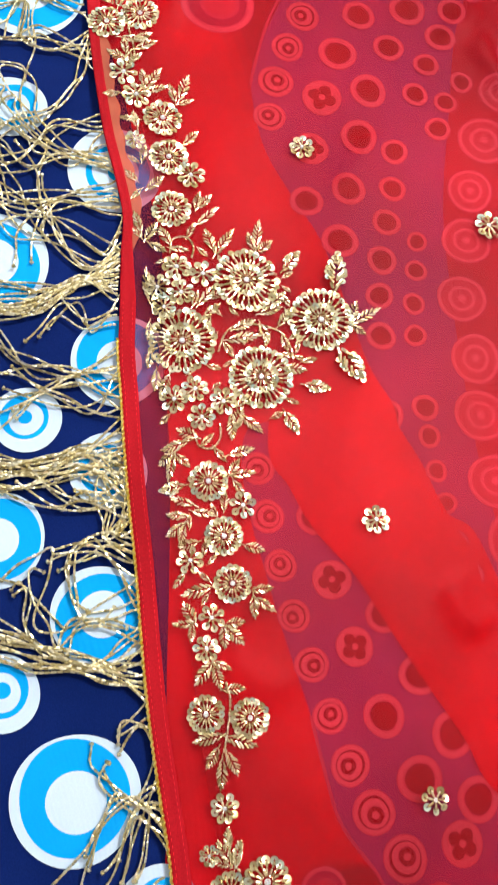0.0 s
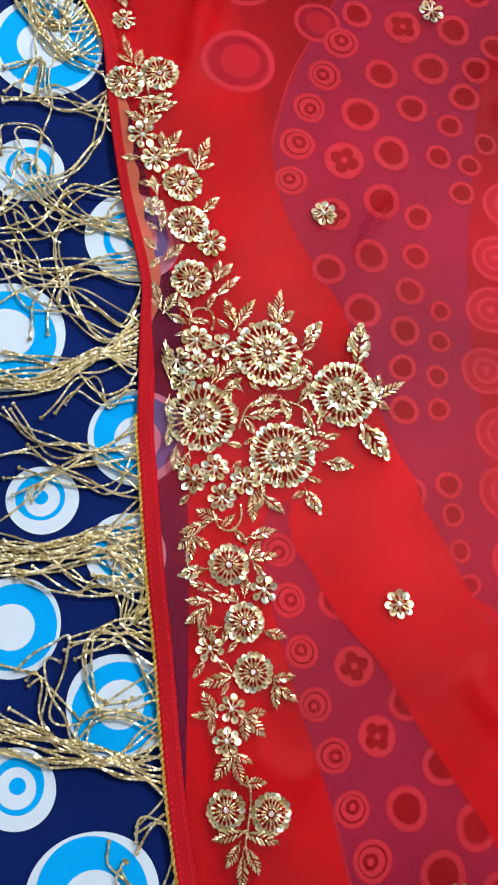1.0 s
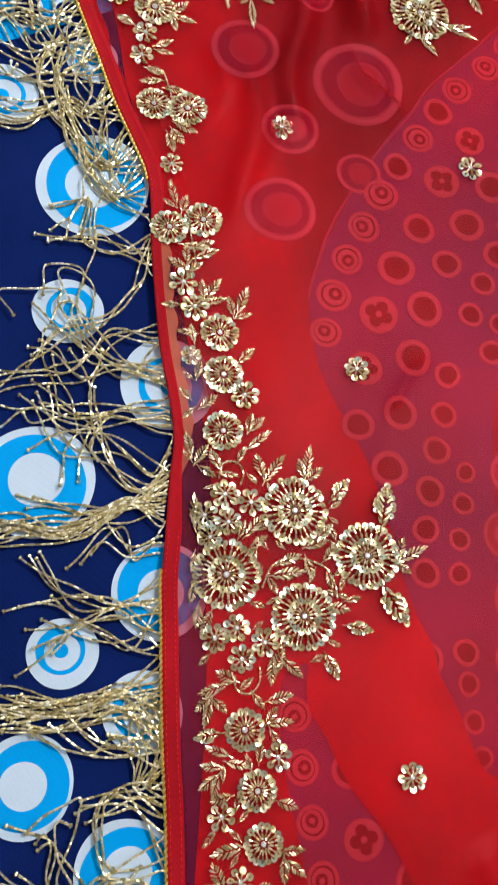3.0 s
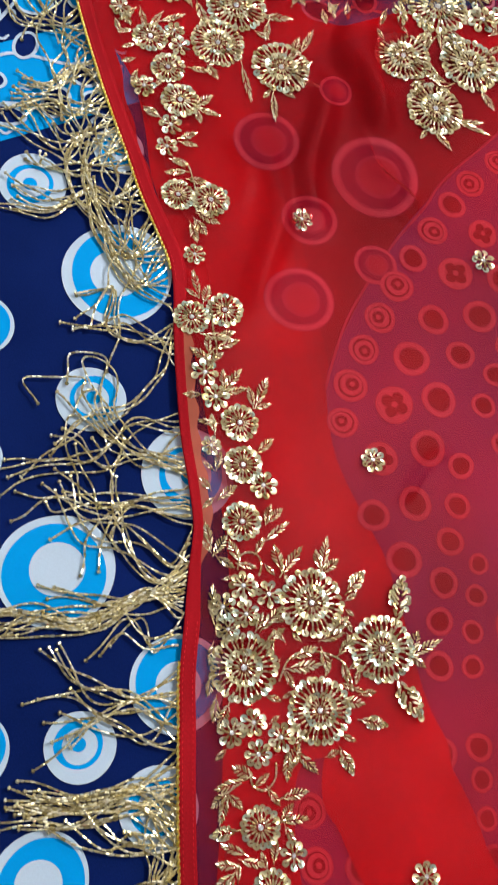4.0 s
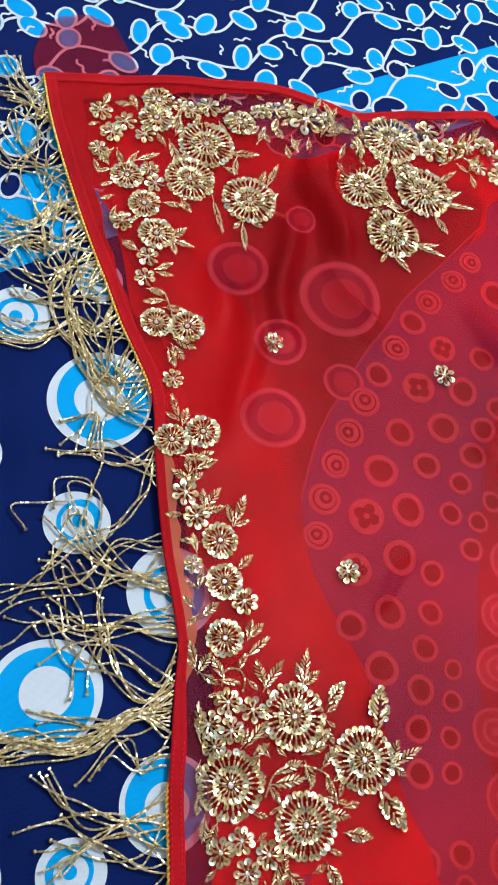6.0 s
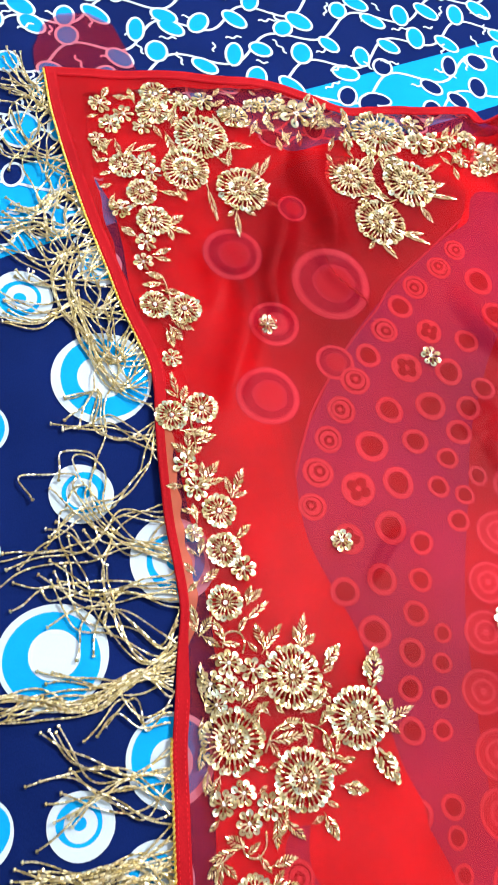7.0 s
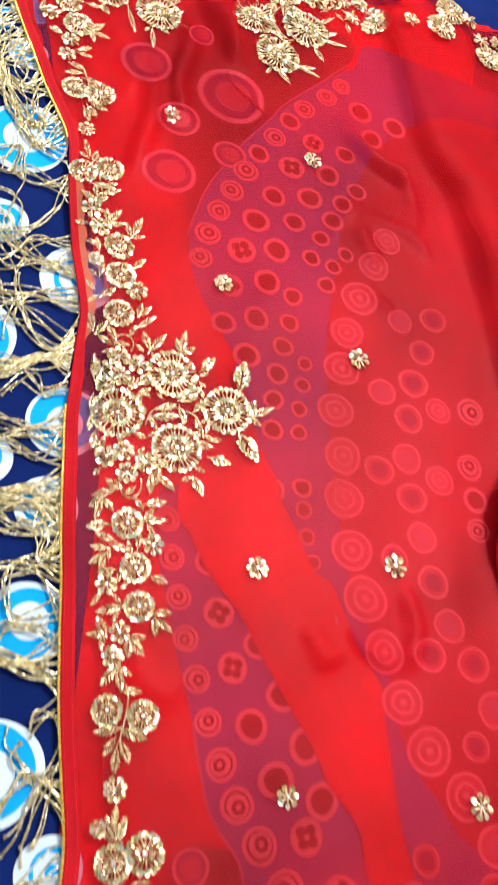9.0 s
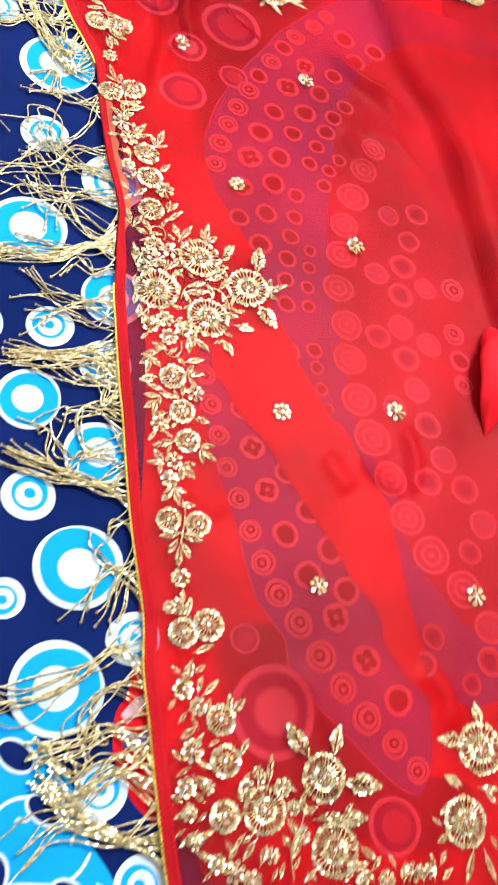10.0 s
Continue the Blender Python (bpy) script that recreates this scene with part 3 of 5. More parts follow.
FLAP_EDGE = [
    (.3082, .6994), (.3464, .7276), (.3881, .7512), (.3928, .6984), (.4176, .6844),
]
FOLD_LINE = [
    (.3058, .6986), (.2633, .6615), (.2912, .5571), (.3074, .4741), (.3277, .4133), (.363, .3653), (.3827, .2708), (.4019, .1548),
    (.418, .0469), (.4258, .024),
]
CREASES_SHARP = [
    (.0649, .4679, .1191, .3983, .011, .0032), (.0983, .4121, .1221, .3709, .004, .005), (.1122, .1399, .1501, .184, .0055, .0035),
    (.2108, .4355, .3018, .3522, .01, .009), (.2282, -.1697, .2687, -.2038, .006, .006), (.2314, .4122, .2981, .3652, .008, .01),
    (.2619, .3093, .3304, .2701, .007, .008), (.2607, .1956, .2786, .1765, .006, .006), (.3803, -.008, .4179, -.0077, .006, .005),
    (.2153, .2885, .2471, .3154, .006, .01),
]
CREASES_SOFT = [
    (.063, .6226, .0719, .473, .026, .013), (-.0229, .4523, -.0046, .2841, .013, .013), (.0171, .5196, .0317, .3674, .019, .012),
    (.093, .6533, .0846, .5846, .014, .01), (.043, .5954, .048, .5269, .014, .009), (.2861, -.1253, .2893, -.1983, .007, .009),
    (.2436, .2888, .2561, .2358, .008, .01), (.2865, -.3815, .3078, -.4388, .009, .014), (.1839, -.1725, .2148, -.203, .005, .012),
    (-.0463, .4472, -.0334, .3782, .006, .009), (.2899, .3879, .3158, .2936, .007, .012), (.3919, .3163, .408, .239, .006, .01),
    (.1444, -.3873, .1869, -.4411, .004, .012), (.034, -.2258, .0791, -.2401, .003, .012),
]
POCKET = [
    (.3709, -.0213), (.3893, .0014), (.4246, .0157), (.4058, -.1089), (.3915, -.1037), (.386, -.0679),
]
MEDALLIONS = [
    (-.0002, -.0006, .0249), (.0459, .0499, .0253), (.1023, .0224, .0245), (.0573, -.0246, .0238), (-.0594, .5826, .0285),
    (-.0721, .5366, .025), (-.0126, .5244, .0278), (.1358, .6369, .0318), (.1026, .5692, .0287), (.1713, .5776, .031),
    (.1363, .517, .0286), (.1137, -.5089, .0199), (.1699, -.4828, .021), (.1777, -.5405, .022), (.3333, -.4562, .0242),
    (.3095, -.5199, .0227),
]
ROSETTES = [
    (-.0661, .2629, .0149), (-.0404, .2737, .0151), (-.0198, .1808, .0153), (-.0141, .1477, .015), (-.0108, .1039, .0151),
    (.0205, -.1027, .0141), (.0319, -.1404, .0135), (.038, -.1723, .0132), (.0215, -.2561, .0124), (.0502, -.2583, .0129),
    (-.0895, .373, .0146), (-.0618, .3738, .0164), (-.0984, .4667, .0174), (-.1126, .4983, .0154), (-.1316, .5282, .0163),
    (-.1105, .6257, .0164), (-.111, .6025, .0173), (-.0268, .6201, .0162), (.0388, -.3618, .0139), (.0609, -.3544, .0152),
    (.0739, -.4362, .0138), (.0782, -.47, .0139), (.078, -.513, .0134), (.37, .6733, .0228), (.3528, .633, .0221),
    (.2695, .6344, .0205), (.428, .6138, .0217), (.4563, .615, .0219),
]
BLOSSOMS_SIDE = [
    (-.051, .2173, .0117), (-.0407, .1986, .0116), (-.0401, .1589, .0082), (.003, .1338, .0114), (.0446, -.1186, .0102),
    (.0092, -.1573, .0098), (.0242, -.1951, .0096), (.0212, -.2151, .0095), (.0342, -.3123, .0096), (-.1033, .4391, .011),
    (-.104, .4167, .0102), (-.0697, .3196, .0096), (-.1306, .4749, .0112),
]
BLOSSOMS_CLUSTER = [
    (-.0057, .0567, .0112), (.0135, .0526, .0108), (-.0193, .04, .0106), (-.0019, .0367, .0103), (-.0048, -.0446, .0105),
    (.0098, -.0364, .0102), (.0301, -.0446, .0107), (.015, -.057, .0101), (-.0139, .0248, .0093),
]
BLOSSOMS_CORNER = [
    (-.1649, .5994, .0121), (-.1399, .5923, .0116), (-.1514, .5765, .012), (-.1616, .5519, .0105), (-.1046, .5231, .0105),
    (-.1116, .5393, .0095), (.0416, .6391, .0202), (.0086, .6448, .0134), (-.0603, .6313, .0129), (.0962, .6405, .0151),
    (.0994, .616, .0122), (.1836, .636, .0163), (.178, .6613, .0144), (.2031, .6449, .0129), (.1545, .5987, .0123),
    (.0934, .6049, .0114), (-.0765, .6208, .0115), (-.1196, .5803, .0109), (.2662, .6419, .0181), (.2459, .6597, .0133),
    (.2863, .6624, .0135), (.2594, .6202, .0122), (.4169, .6421, .0139), (.4458, .6485, .0141), (.3982, .6721, .0152),
    (.3047, .6167, .0131),
]
BLOSSOMS_LOW = [
    (.0401, -.411, .0099), (.0532, -.4258, .0088), (.0489, -.4621, .0104), (.0447, -.4911, .0092), (.0869, -.5554, .0098),
    (.1016, -.562, .009), (.2253, -.5647, .0087), (.2505, -.5598, .0089), (.1306, -.4911, .0088), (.1192, -.5436, .0074),
    (.1478, -.5291, .0076), (.0476, -.5106, .0073), (.0529, -.5326, .0072), (.0724, -.5488, .008), (.0634, -.4911, .0065),
    (.0971, -.4924, .0086), (.1074, -.4789, .0058), (.1407, -.5069, .0068), (.2011, -.5649, .0067), (.2673, -.5589, .007),
    (.0251, -.3396, .0068),
]
SPOTS = [
    (.0892, .1667, .0105), (.1389, -.1264, .0105), (.1722, -.3097, .0098), (.0165, .3692, .0098), (.1841, .3656, .0116),
    (.2393, .1111, .0122), (.2739, -.1062, .0121), (.3486, -.308, .0115),
]
LEAVES_UPPER = [
    (-.0448, .2482, -.0309, .2546), (-.05, .2345, -.0518, .2484), (-.0484, .2284, -.0631, .2355), (-.0454, .2288, -.0382, .2359),
    (-.0346, .208, -.0377, .2214), (-.0345, .2054, -.0219, .2238), (-.0344, .2029, -.0175, .2088), (-.0076, .1992, -.0006, .2205),
    (-.0102, .1969, -.0141, .2113), (-.008, .1951, .0029, .2004), (-.0036, .1595, .007, .171), (-.0528, .1983, -.0648, .1975),
    (-.0378, .1774, -.0511, .1775), (-.0388, .1698, -.0427, .1828), (-.0364, .1407, -.0438, .1458), (-.0344, .1419, -.0323, .1548),
    (-.0371, .1253, -.045, .1332), (-.0294, .1198, -.0178, .1295), (-.0336, .1194, -.0404, .1108), (.007, .1054, .0089, .1189),
]
LEAVES_MIDDLE = [
    (.0091, .1065, .0188, .1164), (.0081, .0923, .0236, .1059), (-.0323, .0835, -.037, .0989), (-.0321, .0789, -.0381, .0858),
    (-.0296, .0777, -.0213, .0909), (-.027, .0756, -.0144, .0692), (-.0104, .0741, -.0183, .0883), (.0012, .0815, .006, .0931),
    (-.0111, .0722, .0018, .0705), (.0211, .072, .0141, .0877), (.0224, .0693, .035, .0893), (.0513, .0761, .0474, .0889),
    (.053, .0762, .0547, .0995), (.0547, .0745, .0651, .0847), (-.0207, .0597, -.0138, .0624), (-.0228, .0242, -.0279, .0528),
    (.0736, .0555, .0813, .0607), (.0735, .0486, .0795, .0445),
]
LEAVES_CLUSTER = [
    (.0106, .0277, .0215, .0437), (.0149, .0191, .0263, .0283), (.0198, .0194, .0159, .0091), (.0316, .0017, .0548, .0057),
    (.0296, -.0002, .0367, -.0102), (.0365, .0103, .0514, .0179), (.0565, .0173, .0615, .003), (.0556, .0244, .0717, .0312),
    (.0699, .0154, .0785, .0294), (.0732, .0094, .0782, -.0026), (.0783, .0062, .0859, .0111), (.018, -.0181, .0278, -.021),
    (-.0173, -.023, -.0192, -.0378), (-.0084, -.0267, -.0151, -.0418), (.0273, .0208, .0189, .0269), (.0815, -.0068, .0899, -.0086),
    (.0731, -.016, .0898, -.0173), (.0442, -.0389, .0361, -.0351), (.1238, .0201, .1303, .0364), (.1246, .0202, .1451, .0333),
    (.1255, .0189, .1353, .0131), (-.0076, -.0559, -.0133, -.0632), (.0402, -.0475, .0483, -.0387),
]
LEAVES_LOWER = [
    (.0066, -.0746, -.0112, -.0818), (-.0045, -.0835, -.014, -.0919), (-.0037, -.0843, -.0075, -.102),
    (-.003, -.0835, .0066, -.0924), (.0125, -.0719, -.001, -.0659), (.0146, -.0775, .0232, -.0694), (.0237, -.0784, .0325, -.0878),
    (.0345, -.0833, .0512, -.0786), (.0346, -.0978, .0421, -.0875), (.0366, -.0981, .0521, -.094), (.0374, -.1009, .045, -.1115),
    (.0115, -.1199, -.0044, -.1157), (.0066, -.1275, -.0068, -.1267), (.0096, -.1235, .024, -.1274),
    (.0041, -.1326, -.0064, -.1417), (.0052, -.1333, .0017, -.1457), (.0313, -.1229, .032, -.1103), (.0271, -.1281, .0231, -.1184),
]
LEAVES_STEM = [
    (.0083, -.1359, .0074, -.1263), (.0147, -.1446, .0018, -.1483), (.0179, -.1541, .02, -.1437), (.021, -.1597, .0275, -.1535),
    (.0456, -.1459, .0588, -.1502), (.006, -.1657, -.0009, -.1758), (.0243, -.1747, .0048, -.1795), (.0227, -.171, .0154, -.1647),
    (.0221, -.1792, .0173, -.1867), (.0503, -.1766, .065, -.1757), (.0519, -.18, .0527, -.1945), (.0534, -.1811, .0661, -.1906),
    (.0134, -.1989, .006, -.1857), (.0131, -.1992, -.0007, -.1997), (.0116, -.1992, .0111, -.2105), (.0322, -.2005, .032, -.214),
    (.033, -.1991, .0458, -.1982), (.0337, -.2005, .0451, -.2114),
]
LEAVES_TAIL = [
    (.025, -.2237, .0153, -.2375), (.0258, -.223, .0374, -.228), (.0265, -.2258, .0326, -.239), (.0323, -.2407, .046, -.239),
    (.0326, -.2689, .0149, -.2732), (.0344, -.2696, .0535, -.276), (.0302, -.2764, .0227, -.2882), (.0353, -.2782, .043, -.2918),
    (.0328, -.2832, .033, -.3007), (.0366, -.3368, .0357, -.3241), (.0395, -.3449, .0461, -.3325), (.0381, -.3458, .0278, -.342),
    (.0371, -.0635, .0443, -.0494), (.0362, -.054, .0372, -.0717), (.0423, -.0537, .0573, -.0656), (.075, -.0396, .0853, -.0421),
]
LEAVES_FOLD = [
    (-.085, .397, -.1014, .3925), (-.0874, .4012, -.097, .4075), (-.0823, .3906, -.0674, .3924), (-.0757, .3475, -.0694, .3321),
    (-.0728, .3525, -.0623, .3406), (-.0704, .3586, -.0531, .3539), (-.0626, .2842, -.0678, .3039), (-.0634, .282, -.0728, .2867),
    (-.0583, .2787, -.0552, .2927), (-.0843, .4649, -.0707, .4768), (-.083, .4627, -.0641, .4607), (-.0828, .4602, -.0786, .4482),
    (-.0941, .4283, -.0812, .4372), (-.0927, .425, -.0795, .4242), (-.0931, .503, -.0762, .5025), (-.0988, .4059, -.0846, .4041),
    (-.0548, .2497, -.0351, .2506), (-.0436, .2398, -.0284, .2501), (-.0466, .2369, -.0477, .2221),
]
LEAVES_CORNER = [
    (-.1634, .6091, -.1593, .6239), (-.1657, .5844, -.174, .5787), (-.1369, .6145, -.151, .614), (-.1311, .6111, -.1377, .6266),
    (-.1489, .5553, -.1602, .5408), (-.1616, .5519, -.1505, .538), (-.1438, .5566, -.1383, .5412), (-.1243, .5482, -.1061, .5591),
    (-.1252, .5568, -.1328, .5393), (-.0948, .5766, -.0873, .5544), (-.0877, .5598, -.076, .5505), (-.0339, .5788, -.0081, .5834),
    (-.0279, .5733, -.0295, .5542), (-.0494, .5235, -.0583, .5469), (-.0473, .5174, -.0373, .4839), (-.0175, .4949, -.0116, .4686),
    (-.0198, .4976, -.0252, .4886), (-.0096, .5, .0016, .4961), (-.0036, .5415, .0021, .5622), (.0046, .547, .0165, .5729),
]
LEAVES_CORNER_EDGE = [
    (.0033, .5163, .023, .5129), (.0003, .5222, .0135, .5376), (.0572, .6173, .0625, .6464), (.0603, .6108, .0696, .5915),
    (.0277, .6131, .0341, .5967), (.0454, .6142, .0459, .5947), (.0223, .6007, .0275, .5877), (-.0015, .6125, .0047, .6033),
    (-.0146, .6383, -.0034, .6489), (-.0874, .6177, -.0921, .5949), (-.0487, .6287, -.0379, .6391), (-.1487, .5318, -.1594, .5258),
    (-.1443, .5165, -.1539, .5108), (-.1424, .5007, -.152, .4952), (-.1384, .4889, -.1419, .4754), (-.1267, .454, -.1162, .4503),
    (-.1584, .526, -.164, .5378), (-.1217, .477, -.1148, .485), (-.113, .4448, -.1264, .451),
]
LEAVES_CREST = [
    (.0817, .5824, .0727, .5873), (.1558, .5113, .1884, .5037), (.1557, .5079, .1828, .514), (.136, .4935, .1522, .4773),
    (.129, .492, .1231, .4809), (.1907, .568, .2232, .5686), (.1909, .5738, .2102, .5871), (.1853, .5919, .2081, .6101),
    (.1839, .5487, .1956, .5326), (.1419, .5847, .1398, .6133), (.1296, .5674, .1384, .5484), (.1235, .5449, .1116, .5386),
    (.1475, .5506, .1235, .5553), (.2245, .6202, .2387, .6428), (.2274, .6135, .2299, .5993), (.223, .654, .2409, .6823),
    (.2131, .6514, .2237, .6698), (.0872, .6217, .075, .6258), (.0686, .6465, .0744, .6634), (.1299, .6034, .1237, .5873),
]
LEAVES_HEM = [
    (.0384, -.3439, .0311, -.3314), (.0411, -.3463, .0434, -.3316), (.0497, -.3788, .0654, -.373), (.0447, -.3889, .0399, -.4037),
    (.0473, -.3864, .045, -.4011), (.0582, -.4152, .071, -.4051), (.053, -.4129, .0553, -.4008), (.0817, -.4298, .0816, -.4154),
    (.0843, -.4298, .0959, -.4189), (.092, -.4639, .0999, -.4531), (.051, -.4437, .0387, -.4508), (.0536, -.4436, .0483, -.4354),
    (.0468, -.4756, .0371, -.4823), (.0518, -.4822, .0654, -.4911), (.0449, -.5019, .0525, -.5127), (.0452, -.5105, .0357, -.5147),
    (.0527, -.5255, .041, -.5358), (.0481, -.5317, .0658, -.5257), (.0554, -.5402, .0675, -.5446),
]
LEAVES_HEM_END = [
    (.0945, -.4888, .0997, -.4798), (.1177, -.4866, .1207, -.4659), (.1544, -.4934, .1461, -.5024), (.1408, -.5024, .1303, -.5068),
    (.1479, -.5247, .1395, -.5462), (.1614, -.516, .183, -.5117), (.1774, -.5162, .2045, -.5155), (.151, -.5114, .1488, -.5002),
    (.1853, -.5644, .1937, -.5561), (.2017, -.5563, .2118, -.5652), (.2723, -.5648, .2715, -.5469), (.2968, -.5032, .284, -.5126),
    (.3043, -.4912, .2965, -.4814), (.2905, -.5313, .2784, -.5357), (.3285, -.4912, .3465, -.4936), (.3268, -.5458, .3323, -.5687),
    (.315, -.5455, .3061, -.568), (.1043, -.5327, .0943, -.5452), (.1597, -.5552, .1491, -.5634),
]
LEAVES_FILL_MID = [
    (.0065, .0261, .0113, .0376), (.0196, .0337, .0279, .0387), (.0254, .0074, .0201, .0028), (.0359, -.0137, .0298, -.0183),
    (.0397, .0216, .0334, .0265), (.0481, .0088, .044, -.0002), (.064, .0098, .0606, -.0001), (.0755, .0238, .0819, .031),
    (.0859, .0066, .0824, -.0033), (.0731, -.0051, .0815, -.0077), (.0646, -.0548, .0728, -.0502), (.0219, -.0358, .0279, -.0312),
    (.0036, -.0261, .0095, -.0215), (-.0097, .0184, -.0177, .0157), (-.0237, .0132, -.0245, .0001),
    (-.0218, -.0083, -.0237, -.0212), (.0097, .0738, .0162, .0674), (.0289, .0615, .0246, .0681), (.0735, .0418, .0785, .033),
    (.0755, .0306, .0797, .0241), (.0878, -.0109, .0983, -.0081), (.0443, -.0578, .0383, -.0643),
]
LEAVES_FILL = [
    (.1352, -.5157, .1426, -.529), (.1618, -.507, .151, -.5114), (.2029, -.5388, .2158, -.5479), (.1937, -.5561, .2074, -.5521),
    (.2343, -.5549, .2296, -.546), (.2416, -.5661, .2456, -.553), (.2609, -.5666, .2595, -.5533), (.2792, -.5538, .286, -.5449),
    (.2901, -.5586, .2808, -.565), (.1411, -.4934, .1308, -.4843), (.1073, -.4911, .1152, -.4797), (.0944, -.511, .0869, -.5196),
    (.0944, -.5282, .0869, -.5366), (.0596, -.502, .0521, -.4954), (.0642, -.4755, .0541, -.4711), (.0894, -.5367, .082, -.5449),
    (.1091, -.5497, .1143, -.5371), (.1264, -.5606, .1292, -.5502), (.1519, -.5571, .1593, -.5637), (.342, -.5034, .3342, -.4936),
    (.2829, -.5219, .2747, -.5172), (.3347, -.532, .3393, -.5414),
]
LEAVES_FILL_LOW = [
    (.0372, -.399, .0294, -.392), (.0501, -.3961, .0588, -.3908), (.0328, -.4207, .027, -.4279), (.0432, -.4308, .0374, -.4393),
    (.061, -.4304, .0644, -.4198), (.0587, -.4482, .0513, -.4552), (.0639, -.4573, .0715, -.4526), (.0392, -.4689, .0331, -.4622),
    (.0565, -.4688, .0617, -.4764), (.0401, -.5019, .0332, -.4967), (.055, -.517, .0622, -.5107), (.0431, -.5233, .0361, -.5273),
    (.06, -.5277, .0687, -.5228), (.0795, -.5323, .0845, -.5408), (.0676, -.5549, .0606, -.5608), (.0945, -.5022, .0894, -.4955),
    (.1019, -.5284, .0943, -.5334), (.1297, -.5288, .1356, -.5375), (.1189, -.5625, .124, -.5543), (.1392, -.5547, .1446, -.5463),
    (.2124, -.5566, .2212, -.548), (.1884, -.5118, .197, -.505),
]
LEAVES_FILL_CREST = [
    (-.0801, .6307, -.089, .6355), (-.0676, .616, -.0741, .6056), (-.0497, .6432, -.0435, .6539), (-.0374, .6318, -.0279, .6272),
    (-.0158, .6086, -.0077, .6195), (-.0059, .6407, .0033, .6322), (.0171, .6548, .0245, .666), (.0267, .6387, .0183, .6267),
    (.0539, .6275, .0627, .6374), (.0621, .6676, .0685, .6541), (.0747, .6445, .0677, .6328), (.0872, .6254, .0962, .6353),
    (.0121, .6346, .0069, .6184), (.0366, .6118, .0281, .6023), (-.0038, .6564, -.0111, .6603), (-.0267, .646, -.034, .6514),
    (.2119, .6245, .2212, .6179), (.2396, .6584, .2469, .6721), (.222, .6347, .2367, .6309),
]
BLOSSOMS_CREST = [
    (-.0879, .6234, .0089), (-.0367, .621, .0084), (-.0087, .6384, .0099), (.0234, .6475, .0108), (.0625, .6464, .0102),
    (.0761, .6321, .0088), (.0691, .6205, .0081), (.1238, .6151, .0096), (.1553, .6436, .0092), (.2227, .6486, .0109),
    (.2365, .627, .0108),
]
LEAVES_FILL_TOP = [
    (-.0998, .5718, -.1064, .5839), (-.0904, .5883, -.0862, .6037), (-.0769, .5605, -.0869, .5627), (-.0653, .5532, -.0688, .5422),
    (-.0382, .5602, -.0267, .5549), (-.0779, .51, -.0689, .4991), (-.0476, .6143, -.04, .602), (-.0067, .6002, -.0019, .6197),
    (.0096, .6228, .0172, .6103), (.0689, .6316, .0821, .6412), (.0813, .6091, .0768, .5934), (.1055, .5972, .0934, .6013),
    (.1238, .6019, .1128, .5903), (.13, .6145, .1237, .5982), (.1516, .6127, .1638, .6033), (.1676, .628, .1583, .6369),
    (.1942, .6657, .2045, .6802), (.209, .6313, .2193, .6454), (.1504, .5443, .1383, .5332), (.1234, .5379, .1128, .5272),
    (.1926, .6195, .2057, .6304), (.0501, .6565, .0558, .6735),
]
TIPS = [
    (.1123, .0444, .1138, .0724), (.1147, .0021, .1329, -.019), (.0736, .0611, .0841, .0763), (.0888, -.0282, .1055, -.0308),
    (.0749, -.0493, .0826, -.0633), (.0046, -.106, -.0108, -.1088), (.0649, .0322, .0735, .0418),
]
TIPS_HEM = [
    (.1554, -.4656, .14, -.442), (.1802, -.4629, .1869, -.4421), (.1899, -.4865, .2204, -.4878), (.1827, -.5162, .2056, -.5155),
    (.3362, -.4356, .3324, -.4174), (.3157, -.4488, .2925, -.4492), (.3076, -.4887, .2935, -.4814),
]
VINE_CLUSTER = [
    (.0256, -.0078), (.0315, .0078), (.0439, .0152), (.0607, .0149), (.0732, .0103), (.0795, -.0004), (.0815, -.0112),
]
VINE_TWIN = [
    (.0341, -.2358), (.0372, -.2471), (.0359, -.2645), (.0331, -.2815),
]
VINE_LOOP = [
    (.0105, -.0695), (.0134, -.0776), (.0225, -.0793), (.0284, -.0709), (.0274, -.0585),
]
VINE_CURL = [
    (-.011, .0677), (-.0093, .0793), (.0012, .0815), (.0064, .0736), (.0049, .0643),
]
VINE_LOW = [
    (.0361, -.3232), (.0369, -.3345), (.0405, -.3443), (.0459, -.3502),
]
VINE_FOLD = [
    (-.0835, .4032), (-.077, .387), (-.0705, .3597),
]
VINE_TOP = [
    (-.0524, .2765), (-.0483, .2567), (-.0434, .2374), (-.0454, .2224),
]
VINE_CREST = [
    (.167, .6056), (.1391, .6058), (.1236, .5659), (.1414, .5457), (.1566, .5528),
]
VINE_HEM = [
    (.1389, -.5631), (.1372, -.5376), (.1482, -.5181), (.1515, -.4979),
]
dupatta = thing("dupatta", "sheer red dupatta with gold sequin embroidery and beaded fringe", "dupatta")
LEFT = catmull([(x, y, 0) for x, y in LEFT_EDGE] + [(0.046, -0.61, 0), (0.056, -0.66, 0)], 0.004)
TOP = catmull([(x, y, 0) for x, y in TOP_EDGE] + [(x, y, 0) for x, y in FLAP_EDGE[1:]] + [(0.46, 0.70, 0), (0.6, 0.74, 0), (0.78, 0.79, 0)], 0.004)
FOLD = [(0.268, 0.67)] + [(x, y) for x, y in FOLD_LINE[2:]] + [(0.45, -0.12), (0.50, -0.4), (0.53, -0.7)]


